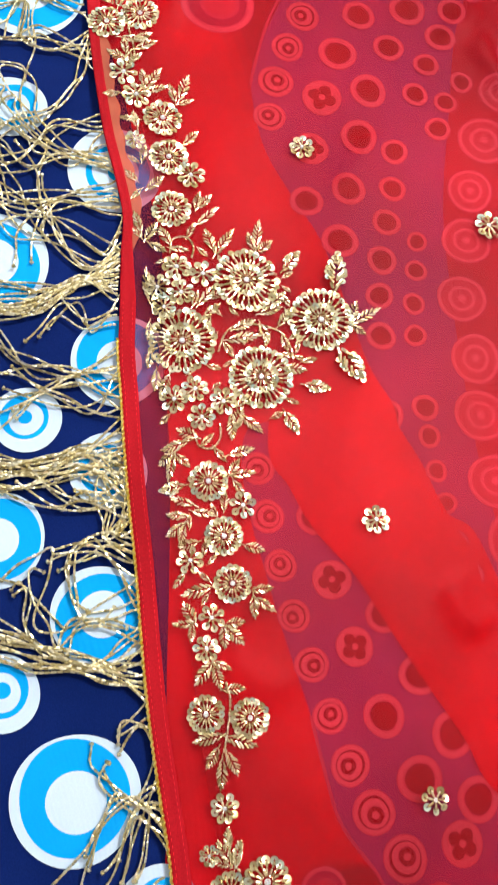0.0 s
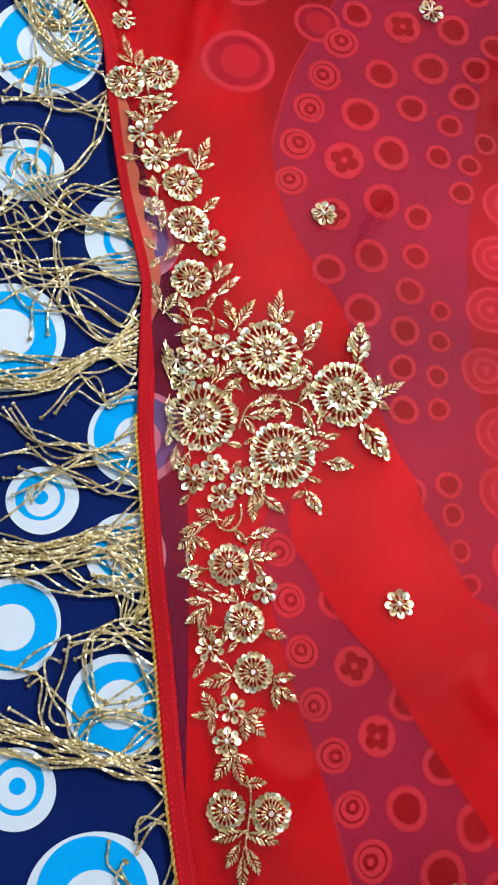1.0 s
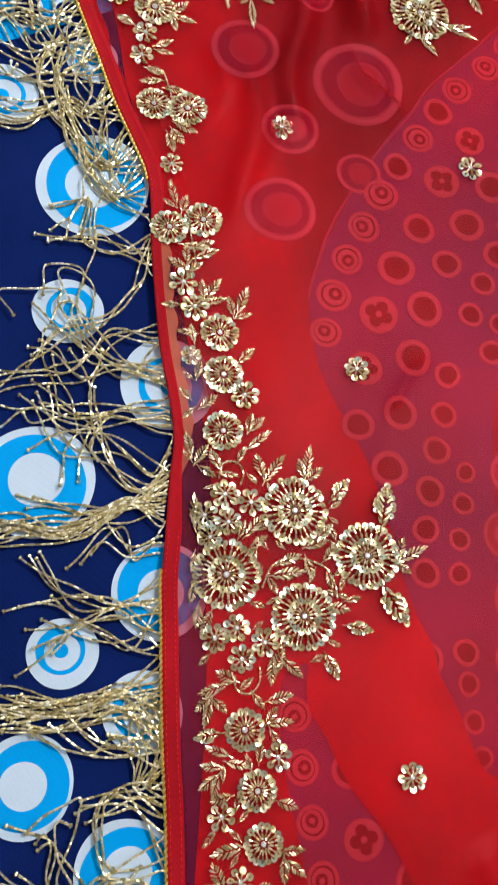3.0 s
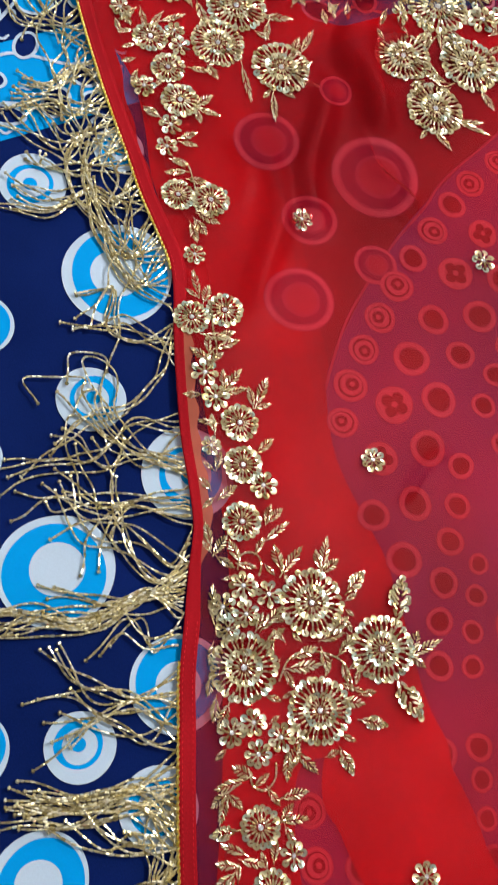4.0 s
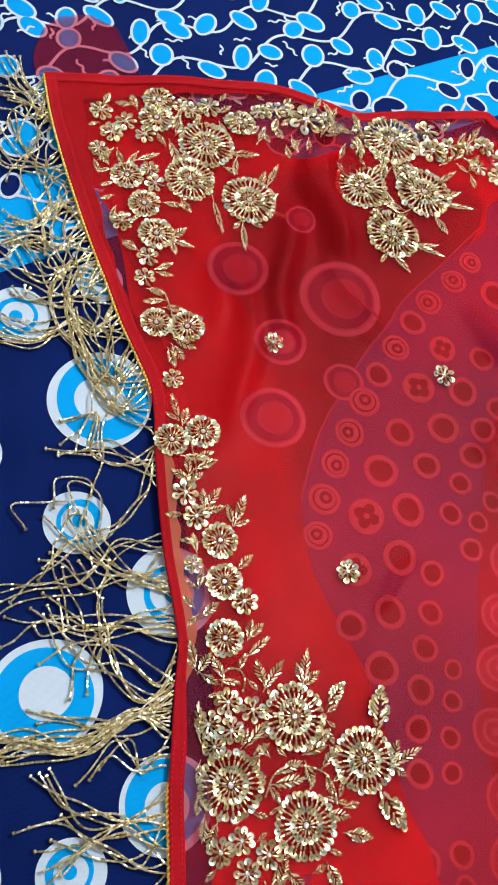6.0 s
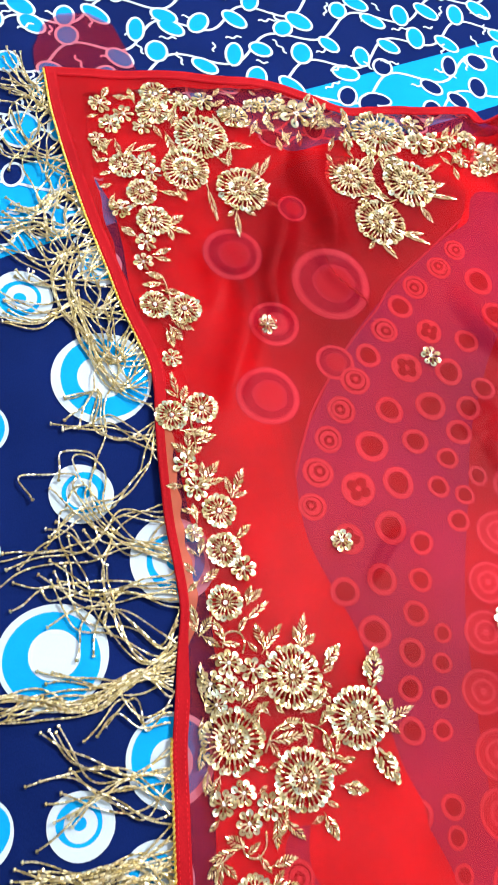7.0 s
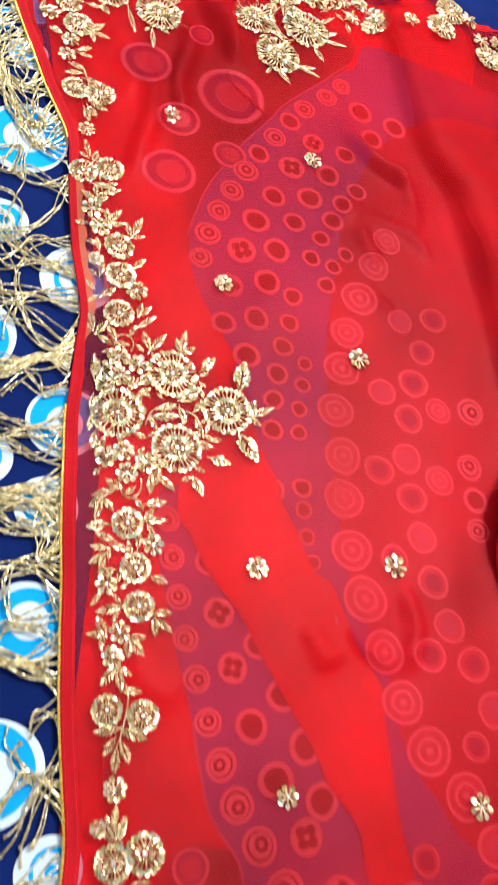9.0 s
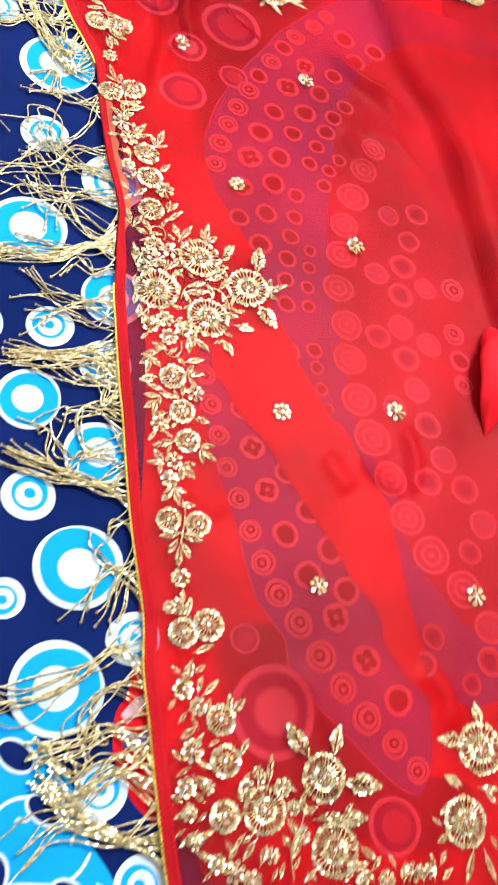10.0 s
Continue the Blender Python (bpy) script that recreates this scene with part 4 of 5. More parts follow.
def fold_x(y):
    if y >= FOLD[0][1]:
        return FOLD[0][0]
    for (x1, y1), (x2, y2) in zip(FOLD, FOLD[1:]):
        if y >= y2:
            return x1 + (x2 - x1) * (y1 - y) / (y1 - y2)
    return FOLD[-1][0]


def near(x, y, ax, ay, bx, by):
    """How far a place lies from a fold's wavering line, and how strong the fold is there."""
    dx, dy = bx - ax, by - ay
    n = math.hypot(dx, dy)
    t = ((x - ax) * dx + (y - ay) * dy) / (n * n)
    off = ((x - ax) * dy - (y - ay) * dx) / n + 0.06 * n * math.sin(5.5 * t + 40 * ax)
    return abs(off), max(0.0, min(1.0, 3.2 * (t + 0.12), 3.2 * (1.12 - t)))


# folds: from, to, height, half width
CREASES = CREASES_SHARP + CREASES_SOFT


def height(x, y):
    h = 0.0076 + 0.0032 * noise.noise((x * 16, y * 4.5, 0.3)) + 0.0013 * noise.noise((x * 30 + 3, y * 22, 1.7))
    for ax, ay, bx, by, a, w in CREASES:
        d, strength = near(x, y, ax, ay, bx, by)
        if strength and d < 3 * w:
            h += a * strength * strength * (3 - 2 * strength) * math.exp(-(d / w) ** 2)
    d = x - fold_x(y)
    if y < 0.69:
        h += 0.026 * (1 / (1 + math.exp(-max(-40, min(40, (d - 0.004) / 0.004))))) * math.exp(-max(0, d - 0.02) / 0.16)
    px, py = x - POCKET[1][0] - 0.006, y - POCKET[0][1] + 0.03
    h += 0.02 * math.exp(-((px - 0.03) / 0.022) ** 2 - (py / 0.05) ** 2)
    return max(h, 0.0042)


def coons(nu, nv, inset=0.0, drop=0.0):
    def at(line, t):
        i = t * (len(line) - 1)
        k = min(int(i), len(line) - 2)
        return line[k].lerp(line[k + 1], i - k)
    left, top = list(reversed(LEFT)), TOP
    if inset:
        left = [p + Vector((inset, 0, 0)) for p in left if p.y < TOP[0].y - inset]
        top = [p + Vector((inset, -inset, 0)) for p in TOP]
        left[-1] = top[0]
    b0, b1, t1 = left[0], Vector((0.80, -0.66, 0)), top[-1]
    grid = []
    for j in range(nv + 1):
        v = j / nv
        for i in range(nu + 1):
            u = (i / nu) ** 1.15
            p = at(left, v) * (1 - u) + b1.lerp(t1, v) * u + b0.lerp(b1, u) * (1 - v) + at(top, u) * v
            p = p - (b0 * (1 - u) * (1 - v) + b1 * u * (1 - v) + left[-1] * (1 - u) * v + t1 * u * v)
            grid.append((p.x, p.y, height(p.x, p.y) - drop))
    return grid, [(a, a + 1, a + nu + 2, a + nu + 1) for j in range(nv) for a in range(j * (nu + 1), j * (nu + 1) + nu)]


gv, gf = coons(330, 390)
part("sheer_cloth", mesh_of("veil_cloth", gv, gf, VEIL, None, True), dupatta, "see-through red organza lying in soft folds")
gv, gf = coons(160, 200, 0.030, 0.0008)
part("lower_layer", mesh_of("lower_layer", gv, gf, VEIL, None, True), dupatta, "second see-through layer of red organza beneath")
# the corner is faced with a turned-under strip of the same cloth
for line, sign, name in ((LEFT, 1, "side_facing"), (TOP, -1, "top_facing")):
    v, f, rows = [], [], 0
    for i, p in enumerate(line):
        far = (p - line[0]).length
        if far > 0.30:
            break
        d = (line[i + 2] - line[max(i - 2, 0)]).normalized()
        side = Vector((-d.y, d.x, 0)) * sign
        w = 0.012 + 0.026 * max(0.0, 1 - far / 0.24) ** 1.2 + 0.0012 * math.sin(i * 0.5)
        for k in range(7):
            q = p + side * (0.002 + (w - 0.002) * k / 6) + (Vector((0.02, -0.008, 0)) * (k / 6) * max(0.0, 1 - far / 0.03))
            v.append((q.x, q.y, height(q.x, q.y) - (0.0005 if sign > 0 else 0.0007)))
        rows += 1
    f = [(7 * i + k, 7 * i + k + 1, 7 * i + k + 8, 7 * i + k + 7) for i in range(rows - 1) for k in range(6)]
    part(name, mesh_of(name, v, f, HEM, None, True), dupatta, "turned-under red facing of the corner")
# the layer that laps over along the long fold
v, f = [], []
for j in range(121):
    y = 0.675 - 1.31 * j / 120
    for i in range(31):
        x = fold_x(y) + 0.004 + 0.012 * math.sin(j * 0.21) * (j / 120) + (0.79 - fold_x(y)) * i / 30
        curl = 0.006 * math.exp(-i / 1.2)
        v.append((x, y, height(x, y) + 0.0045 - curl * 0.6 + 0.002 * noise.noise((x * 12, y * 5, 4))))
for j in range(120):
    for i in range(30):
        a = j * 31 + i
        f.append((a, a + 31, a + 32, a + 1))
part("folded_layer", mesh_of("folded_layer", v, f, VEIL, None, True), dupatta, "second layer of the red cloth folded over")
# the corner of the cloth that runs out beyond the top hem
v = [(x, y) for x, y in TOP_FLAP]
cx, cy = sum(p[0] for p in v) / len(v), sum(p[1] for p in v) / len(v)
lay = [(cx, cy, 0.005)]
for k in range(1, 5):
    lay += [(cx + (x - cx) * k / 4, cy + (y - cy) * k / 4, 0.0035 + 0.0015 * math.sin(k * 1.3 + i)) for i, (x, y) in enumerate(v)]
n = len(v)
f = [(0, 1 + i, 1 + (i + 1) % n) for i in range(n)]
for k in range(3):
    f += [(1 + n * k + i, 1 + n + n * k + i, 1 + n + n * k + (i + 1) % n, 1 + n * k + (i + 1) % n) for i in range(n)]
part("under_corner", mesh_of("under_corner", lay, f, VEIL, None, True), dupatta, "sheer red corner of the cloth beneath")


v, f = [], []
for j in range(41):
    t = j / 40
    cx, cy = POCKET[2][0] - 0.012 - 0.022 * t + 0.007 * math.sin(3 * t), POCKET[2][1] + 0.008 - 0.14 * t
    rad = 0.002 + 0.019 * math.sin(math.pi * t ** 0.8) ** 0.75
    base = height(cx, cy) - 0.004
    for i in range(25):
        a = radians(235 - 300 * i / 24)
        ripple = 1 + 0.07 * math.sin(9 * t + i * 0.7) + 0.05 * math.sin(17 * t + 2)
        v.append((cx + rad * ripple * math.cos(a) * 1.35, cy + 0.006 * math.sin(a + 2 * t), base + rad * ripple * 0.62 * (1 + math.sin(a))))
for j in range(40):
    for i in range(24):
        a = j * 25 + i
        f.append((a, a + 1, a + 26, a + 25))
part("rolled_fold", mesh_of("rolled_fold", v, f, ROLL, None, True), dupatta, "rolled fold of the red cloth with a dark opening")


def along_edge(line, start, end):
    """Points of an edge with their inward side."""
    out = []
    for i in range(start, end):
        d = (line[min(i + 2, len(line) - 1)] - line[max(i - 2, 0)]).normalized()
        out.append((line[i], Vector((-d.y, d.x, 0)), d))
    return out


def turned(p):
    """How much of the hem's width shows: half where the edge is turned under."""
    if p.x > 0.02:
        return 1.0
    return 1.0 - 0.34 * max(0.0, min(1.0, (0.295 - p.y) / 0.04)) * max(0.0, min(1.0, (p.y - 0.03) / 0.05))


def ribbon(edge, sign, profile):
    """A strip along an edge; profile: (inward, height over the veil)."""
    v, f, n = [], [], len(profile)
    for p, side, d in edge:
        slim = turned(p)
        for off, up in profile:
            q = p + side * sign * off * slim
            v.append((q.x, q.y, height(q.x, q.y) + up))
    for i in range(len(edge) - 1):
        for k in range(n - 1):
            a = i * n + k
            f.append((a, a + 1, a + n + 1, a + n))
    return v, f


HEM_PROFILE = [(-0.0004, -0.002), (-0.0006, 0.0004), (0.0006, 0.0013), (0.003, 0.0008), (0.0070, 0.0008), (0.0098, 0.0013), (0.0107, 0.0010), (0.0110, 0.0001)]
side_edge = along_edge(LEFT, 0, len(LEFT))
top_edge = along_edge(TOP, 0, len(TOP))
v, f = ribbon(side_edge, 1, HEM_PROFILE)
hem = part("side_hem", mesh_of("side_hem", v, f, HEM, None, True), dupatta, "folded red hem with a stitched line")
v, f = ribbon(top_edge, -1, HEM_PROFILE)
top_hem = part("top_hem", mesh_of("top_hem", v, f, HEM, None, True), dupatta, "folded red hem with a stitched line")


def stitches(edge, sign, parent):
    soup = Soup()
    for p, side, d in edge:
        for inset in (0.0018, 0.0088) if turned(p) > 0.99 else ():
            a = p + side * sign * inset
            b = a + d * 0.0024
            bead(soup, (a.x, a.y, height(a.x, a.y) + 0.0013), (b.x, b.y, height(b.x, b.y) + 0.0013), 0.00028, SEED)
    part("stitching", soup.mesh("stitching", THREAD), parent, "fine red stitching", None, "stuff")


stitches(side_edge, 1, hem)
stitches(top_edge, -1, top_hem)

# gold piping where the edge lies open, lace tape where it is turned under
def piping(edge, name):
    soup = Soup()
    pts = [(p - side * 0.0012) for p, side, d in edge]
    for k in range(len(pts) - 1):
        for h in (0, 1):
            a, b = pts[k].lerp(pts[k + 1], h / 2), pts[k].lerp(pts[k + 1], h / 2 + 0.62)
            n = edge[k][1] * (0.0011 if h else -0.0011)
            za, zb = height(a.x, a.y) + 0.0002, height(b.x, b.y) + 0.0004
            bead(soup, (a.x + n.x, a.y + n.y, za), (b.x - n.x, b.y - n.y, zb), 0.0011, SEED)
    part(name, soup.mesh(name, PIPING), dupatta, "twisted bright gold piping")


piping([e for e in side_edge if e[0].y > 0.30], "piping")
piping([e for e in side_edge if e[0].y < 0.0], "piping")
mid = [e for e in side_edge if 0.06 < e[0].y < 0.27]
v, f = [], []
for i, (p, side, d) in enumerate(mid):
    fade = min(1.0, i / 6, (len(mid) - 1 - i) / 6)
    for off in (0.0070, 0.0070 + 0.004 * fade, 0.0070 + (0.0068 + 0.0012 * math.sin(i * 0.95) + 0.0006 * math.sin(i * 0.37)) * fade):
        q = p + side * off
        v.append((q.x, q.y, height(q.x, q.y) + 0.0006 + 0.0004 * math.sin(i * 0.95)))
for i in range(len(mid) - 1):
    for k in range(2):
        a = i * 3 + k
        f.append((a, a + 1, a + 4, a + 3))
part("lace_tape", mesh_of("lace_tape", v, f, LACE, None, True), dupatta, "sheer coral scalloped lace tape turned under")


# ---- embroidery ----
def surface(x, y, turn=0.0, size=1.0, lift=0.0011):
    e = 0.006
    n = Vector(((height(x - e, y) - height(x + e, y)) / (2 * e), (height(x, y - e) - height(x, y + e)) / (2 * e), 1)).normalized()
    q = Vector((0, 0, 1)).rotation_difference(n)
    if x > fold_x(y) + 0.004 and y < 0.69:
        lift += 0.0062
    return Matrix.LocRotScale(Vector((x, y, height(x, y) + lift)), q @ Euler((0, 0, turn)).to_quaternion(), Vector((size, size, size)))


def stem_row(soup, a, r0, r1, n, radius, rnd, z):
    for k in range(n):
        s0, s1 = r0 + (r1 - r0) * k / n, r0 + (r1 - r0) * (k + 0.9) / n
        w = a + rnd.gauss(0, 0.02)
        bead(soup, (s0 * math.cos(w), s0 * math.sin(w), z + rnd.uniform(-0.0002, 0.0003)), (s1 * math.cos(w), s1 * math.sin(w), z + rnd.uniform(-0.0002, 0.0003)), radius, BUGLE, rnd.uniform(0, 3))


def flower_meshes(kind, seed):
    """Unit: metres at the usual size; beadwork, sequins, crystal."""
    q = random.Random(seed)
    beads, discs = Soup(), Soup()
    if kind == "medallion":
        R = 0.024
        n_in, n_out = 16, 28
        for k in range(10):
            a = 2 * math.pi * k / 10
            bead(beads, (0.14 * R * math.cos(a), 0.14 * R * math.sin(a), 0.0010), (0.14 * R * math.cos(a + 0.5), 0.14 * R * math.sin(a + 0.5), 0.0010), 0.0006, SEED)
        for k in range(n_in):
            a = 2 * math.pi * (k + q.uniform(-0.12, 0.12)) / n_in
            sequin(discs, (0.44 * R * math.cos(a), 0.44 * R * math.sin(a), 0.0016), 0.115 * R, q, 0.17, (-0.1 * math.cos(a), -0.1 * math.sin(a)))
            stem_row(beads, a, 0.16 * R, 0.43 * R, 2, 0.0008, q, 0.0018)
        for k in range(n_out):
            a = 2 * math.pi * (k + q.uniform(-0.14, 0.14)) / n_out
            e = 0.9 * R * q.uniform(0.96, 1.04)
            sequin(discs, (e * math.cos(a), e * math.sin(a), 0.0007), 0.112 * R, q, 0.17, (0.08 * math.cos(a), 0.08 * math.sin(a)))
            stem_row(beads, a, 0.52 * R, e, 2, 0.00094, q, 0.0011)
        c = crystal_mesh("medallion_crystal", 0.0024)
    elif kind == "rosette":
        R = 0.0143
        n = q.choice((17, 18, 19))
        for k in range(9):
            a = 2 * math.pi * k / 9
            bead(beads, (0.25 * R * math.cos(a), 0.25 * R * math.sin(a), 0.0010), (0.25 * R * math.cos(a + 0.6), 0.25 * R * math.sin(a + 0.6), 0.0010), 0.0006, SEED)
        for k in range(n):
            a = 2 * math.pi * (k + q.uniform(-0.12, 0.12)) / n
            e = 0.84 * R * q.uniform(0.96, 1.04)
            sequin(discs, (e * math.cos(a), e * math.sin(a), 0.0008), 0.185 * R, q, 0.17, (0.08 * math.cos(a), 0.08 * math.sin(a)))
            stem_row(beads, a, 0.28 * R, e, 2, 0.00082, q, 0.0013)
        c = crystal_mesh("rosette_crystal", 0.0022)
    else:
        R = 0.0104
        n = q.choice((7, 8, 8))
        for k in range(n):
            a = 2 * math.pi * (k + q.uniform(-0.1, 0.1)) / n
            e = q.uniform(0.68, 0.76) * R
            sequin(discs, (e * math.cos(a), e * math.sin(a), 0.0008), 0.27 * R, q, 0.17)
            stem_row(beads, a, 0.18 * R, e, 1, 0.0009, q, 0.0013)
        c = crystal_mesh("blossom_crystal", 0.0019)
    return R, beads.mesh(kind + "_beads", BEAD), discs.mesh(kind + "_sequins", SEQUIN, True), c


KINDS = {k: [flower_meshes(k, 11 + 7 * s) for s in range(4)] for k in ("medallion", "rosette", "blossom")}
rnd = random.Random(3)


def sew(kind, places, name, label):
    for x, y, r in places:
        R, beads, discs, stone = rnd.choice(KINDS[kind])
        fl = part(name, beads, dupatta, label, surface(x, y, rnd.uniform(0, 6.28), r / R))
        part("sequin_border", discs, fl, "overlapping pale gold sequins")
        part("crystal", stone, fl, "clear cut crystal", pose(0, 0, 0.0009))


sew("medallion", MEDALLIONS, "medallion_flower", "large gold flower of beads and sequins")
sew("rosette", ROSETTES, "rosette_flower", "round gold sequin rosette with a crystal")
sew("blossom", BLOSSOMS_SIDE + BLOSSOMS_CLUSTER + BLOSSOMS_CORNER + BLOSSOMS_CREST + BLOSSOMS_LOW, "small_flower", "small gold sequin flower")
sew("blossom", SPOTS, "scattered_flower", "single gold sequin flower scattered on the cloth")


def leaf_mesh(seed, wide, discs):
    """One beaded leaf of unit length along x."""
    q = random.Random(seed)
    soup, seq = Soup(), Soup()
    n = 6
    for k in range(n):
        s = 0.02 + 0.80 * k / n
        w = wide * math.sin(math.pi * min(1, (k + 1.2) / (n + 0.8))) ** 0.8
        for side in (-1, 1):
            u = s + (0.05 if side > 0 else 0.0) + q.uniform(-0.02, 0.02)
            bead(soup, (u, side * 0.025, 0.06 + q.uniform(-0.015, 0.02)), (u + 0.17 + q.uniform(-0.02, 0.03), side * (w + q.uniform(-0.02, 0.02)), 0.05 + q.uniform(-0.02, 0.02)), 0.042, BUGLE, q.uniform(0, 3))
            if discs and k > 0:
                sequin(seq, (u + 0.16, side * w * 1.05, 0.06), 0.075, q, 0.2)
    bead(soup, (0.80, 0, 0.06), (0.99, q.uniform(-0.03, 0.03), 0.06), 0.042, BUGLE)
    bead(soup, (-0.16, q.uniform(-0.04, 0.04), 0.05), (0.04, 0, 0.05), 0.032, BUGLE)
    if discs:
        sequin(seq, (1.0, 0, 0.07), 0.085, q, 0.2)
    return soup.mesh("leaf_beads", BEAD), seq.mesh("leaf_sequins", SEQUIN, True) if discs else None


LEAF = [leaf_mesh(20 + s, 0.19 + 0.03 * (s % 3), False) for s in range(5)]
TIP = [leaf_mesh(40 + s, 0.2, True) for s in range(3)]


def sew_leaves(segments, shapes, name, label):
    for ax, ay, bx, by in segments:
        dx, dy = bx - ax, by - ay
        beads, seq = rnd.choice(shapes)
        n = math.hypot(dx, dy)
        m = surface(ax, ay, math.atan2(dy, dx) + rnd.gauss(0, 0.05), n * 1.12, 0.0004)
        if n > 0.014 and shapes is LEAF:
            m = m @ Matrix.Diagonal((1, 0.0155 / n, 0.0145 / n, 1))
        ob = part(name, beads, dupatta, label, m)
        if seq:
            part("sequin_border", seq, ob, "overlapping pale gold sequins")


for group in (LEAVES_UPPER, LEAVES_MIDDLE, LEAVES_CLUSTER, LEAVES_LOWER, LEAVES_STEM, LEAVES_TAIL, LEAVES_FOLD, LEAVES_CORNER, LEAVES_CORNER_EDGE, LEAVES_CREST, LEAVES_HEM, LEAVES_HEM_END, LEAVES_FILL_MID, LEAVES_FILL, LEAVES_FILL_LOW, LEAVES_FILL_CREST, LEAVES_FILL_TOP):
    sew_leaves(group, LEAF, "beaded_leaf", "small leaf of gold bugle beads")
sew_leaves(TIPS + TIPS_HEM, TIP, "sequin_leaf", "broad gold leaf edged with sequins")
for vine in (VINE_CLUSTER, VINE_TWIN, VINE_LOOP, VINE_CURL, VINE_LOW, VINE_FOLD, VINE_TOP, VINE_CREST, VINE_HEM):
    soup = Soup()
    pts = catmull([(x, y, 0) for x, y in vine], 0.0028)
    for a, b in zip(pts, pts[1:]):
        b = a.lerp(b, 0.92)
        bead(soup, (a.x, a.y, height(a.x, a.y) + 0.0012), (b.x, b.y, height(b.x, b.y) + 0.0012), 0.0009, BUGLE, rnd.uniform(0, 3))
    part("beaded_vine", soup.mesh("beaded_vine", BEAD), dupatta, "curling stem of gold beads")

# ---- fringe of beaded strings along the side ----
F01 = [
    (-.2208, .6302), (-.2038, .5715), (-.2324, .6088), (-.245, .623), (-.2565, .645),
]
F02 = [
    (-.2172, .6204), (-.2004, .5621), (-.2232, .5833), (-.2457, .5944), (-.2713, .5939),
]
F03 = [
    (-.197, .5529), (-.1748, .496), (-.2091, .5231), (-.2352, .5294), (-.2525, .5581),
]
F04 = [
    (-.1748, .496), (-.1563, .4515), (-.1901, .4796), (-.2089, .4566), (-.2328, .454),
]
F05 = [
    (-.1666, .4727), (-.1466, .4342), (-.1818, .4384), (-.2067, .4419), (-.2371, .4231),
]
F06 = [
    (-.1558, .4473), (-.1331, .4043), (-.1691, .4173), (-.185, .4098), (-.2091, .4263), (-.236, .4442),
]
F07 = [
    (-.1466, .4342), (-.1228, .3803), (-.1675, .3885), (-.1783, .3806), (-.2071, .3832), (-.2229, .3942),
]
F08 = [
    (-.1296, .3963), (-.1071, .3495), (-.1417, .3569), (-.1614, .3614), (-.1909, .3393), (-.2276, .3404),
]
F09 = [
    (-.1101, .3545), (-.0874, .3094), (-.1192, .3093), (-.1482, .3336), (-.1729, .376), (-.1691, .4173),
]
F10 = [
    (-.0953, .3296), (-.0795, .2637), (-.1116, .2843), (-.133, .3069), (-.1546, .3461), (-.1683, .3941),
]
F11 = [
    (-.0795, .2637), (-.0709, .2106), (-.0977, .2434), (-.1225, .2596), (-.1412, .2468), (-.173, .2371),
]
F12 = [
    (-.0787, .2613), (-.0742, .2345), (-.0892, .2081), (-.1106, .1818), (-.1467, .1615), (-.1785, .138),
]
F13 = [
    (-.0795, .2637), (-.0727, .22), (-.1128, .2362), (-.1321, .2531), (-.1365, .2802), (-.1572, .2657),
]
F14 = [
    (-.0656, .1852), (-.061, .165), (-.0979, .1674), (-.1186, .1426), (-.1549, .132), (-.1902, .123),
]
F15 = [
    (-.0623, .1694), (-.0523, .1301), (-.0911, .1457), (-.1202, .1715), (-.1296, .1933), (-.1502, .186), (-.1425, .162),
]
F16 = [
    (-.0584, .1472), (-.0523, .1301), (-.0932, .1455), (-.1192, .1469), (-.1419, .1576), (-.16, .1801),
]
F17 = [
    (-.0528, .13), (-.047, .1004), (-.0852, .1128), (-.1107, .1145), (-.1348, .1078), (-.1546, .1083),
]
F18 = [
    (-.0503, .1172), (-.0457, .0963), (-.0906, .1046), (-.1046, .0825), (-.0962, .065),
]
F19 = [
    (-.0459, .0983), (-.0456, .0672), (-.059, .0661), (-.0918, .0795), (-.1242, .0909), (-.1498, .1038),
]
F20 = [
    (-.0451, .0796), (-.0468, .0529), (-.0701, .0531), (-.0985, .0831), (-.1114, .1195), (-.1231, .1443),
]
F21 = [
    (-.0451, .0713), (-.0468, .0273), (-.077, .0407), (-.1104, .0191), (-.149, .0164), (-.1851, .0067),
]
F22 = [
    (-.0452, .0631), (-.0463, .0391), (-.0846, .0362), (-.1206, .0355), (-.1489, .041),
]
F23 = [
    (-.0452, .0356), (-.0467, .0047), (-.0694, .0055), (-.0897, .0151), (-.1161, .0006),
]
F24 = [
    (-.0461, .0004), (-.0408, -.05), (-.0717, -.0265), (-.1028, -.024), (-.1315, -.0004),
]
F25 = [
    (-.0449, -.0081), (-.039, -.0562), (-.0713, -.0328), (-.0978, -.0424), (-.126, -.0701),
]
F26 = [
    (-.0436, -.0208), (-.0378, -.0664), (-.0665, -.0512), (-.0979, -.0404), (-.133, -.0298),
]
F27 = [
    (-.0394, -.0562), (-.0326, -.1181), (-.0648, -.0836), (-.098, -.0967), (-.1423, -.0963),
]
F28 = [
    (-.0374, -.0745), (-.0317, -.122), (-.0641, -.0955), (-.0938, -.1024), (-.1414, -.1079),
]
F29 = [
    (-.0349, -.0985), (-.0297, -.1336), (-.0626, -.1248), (-.0852, -.1216), (-.112, -.1088),
]
F30 = [
    (-.0328, -.1142), (-.0266, -.1564), (-.0449, -.1416), (-.042, -.1223), (-.0484, -.1068), (-.0633, -.1112),
]
F31 = [
    (-.0285, -.1451), (-.0221, -.1972), (-.0463, -.1511), (-.0664, -.1572), (-.0822, -.1686),
]
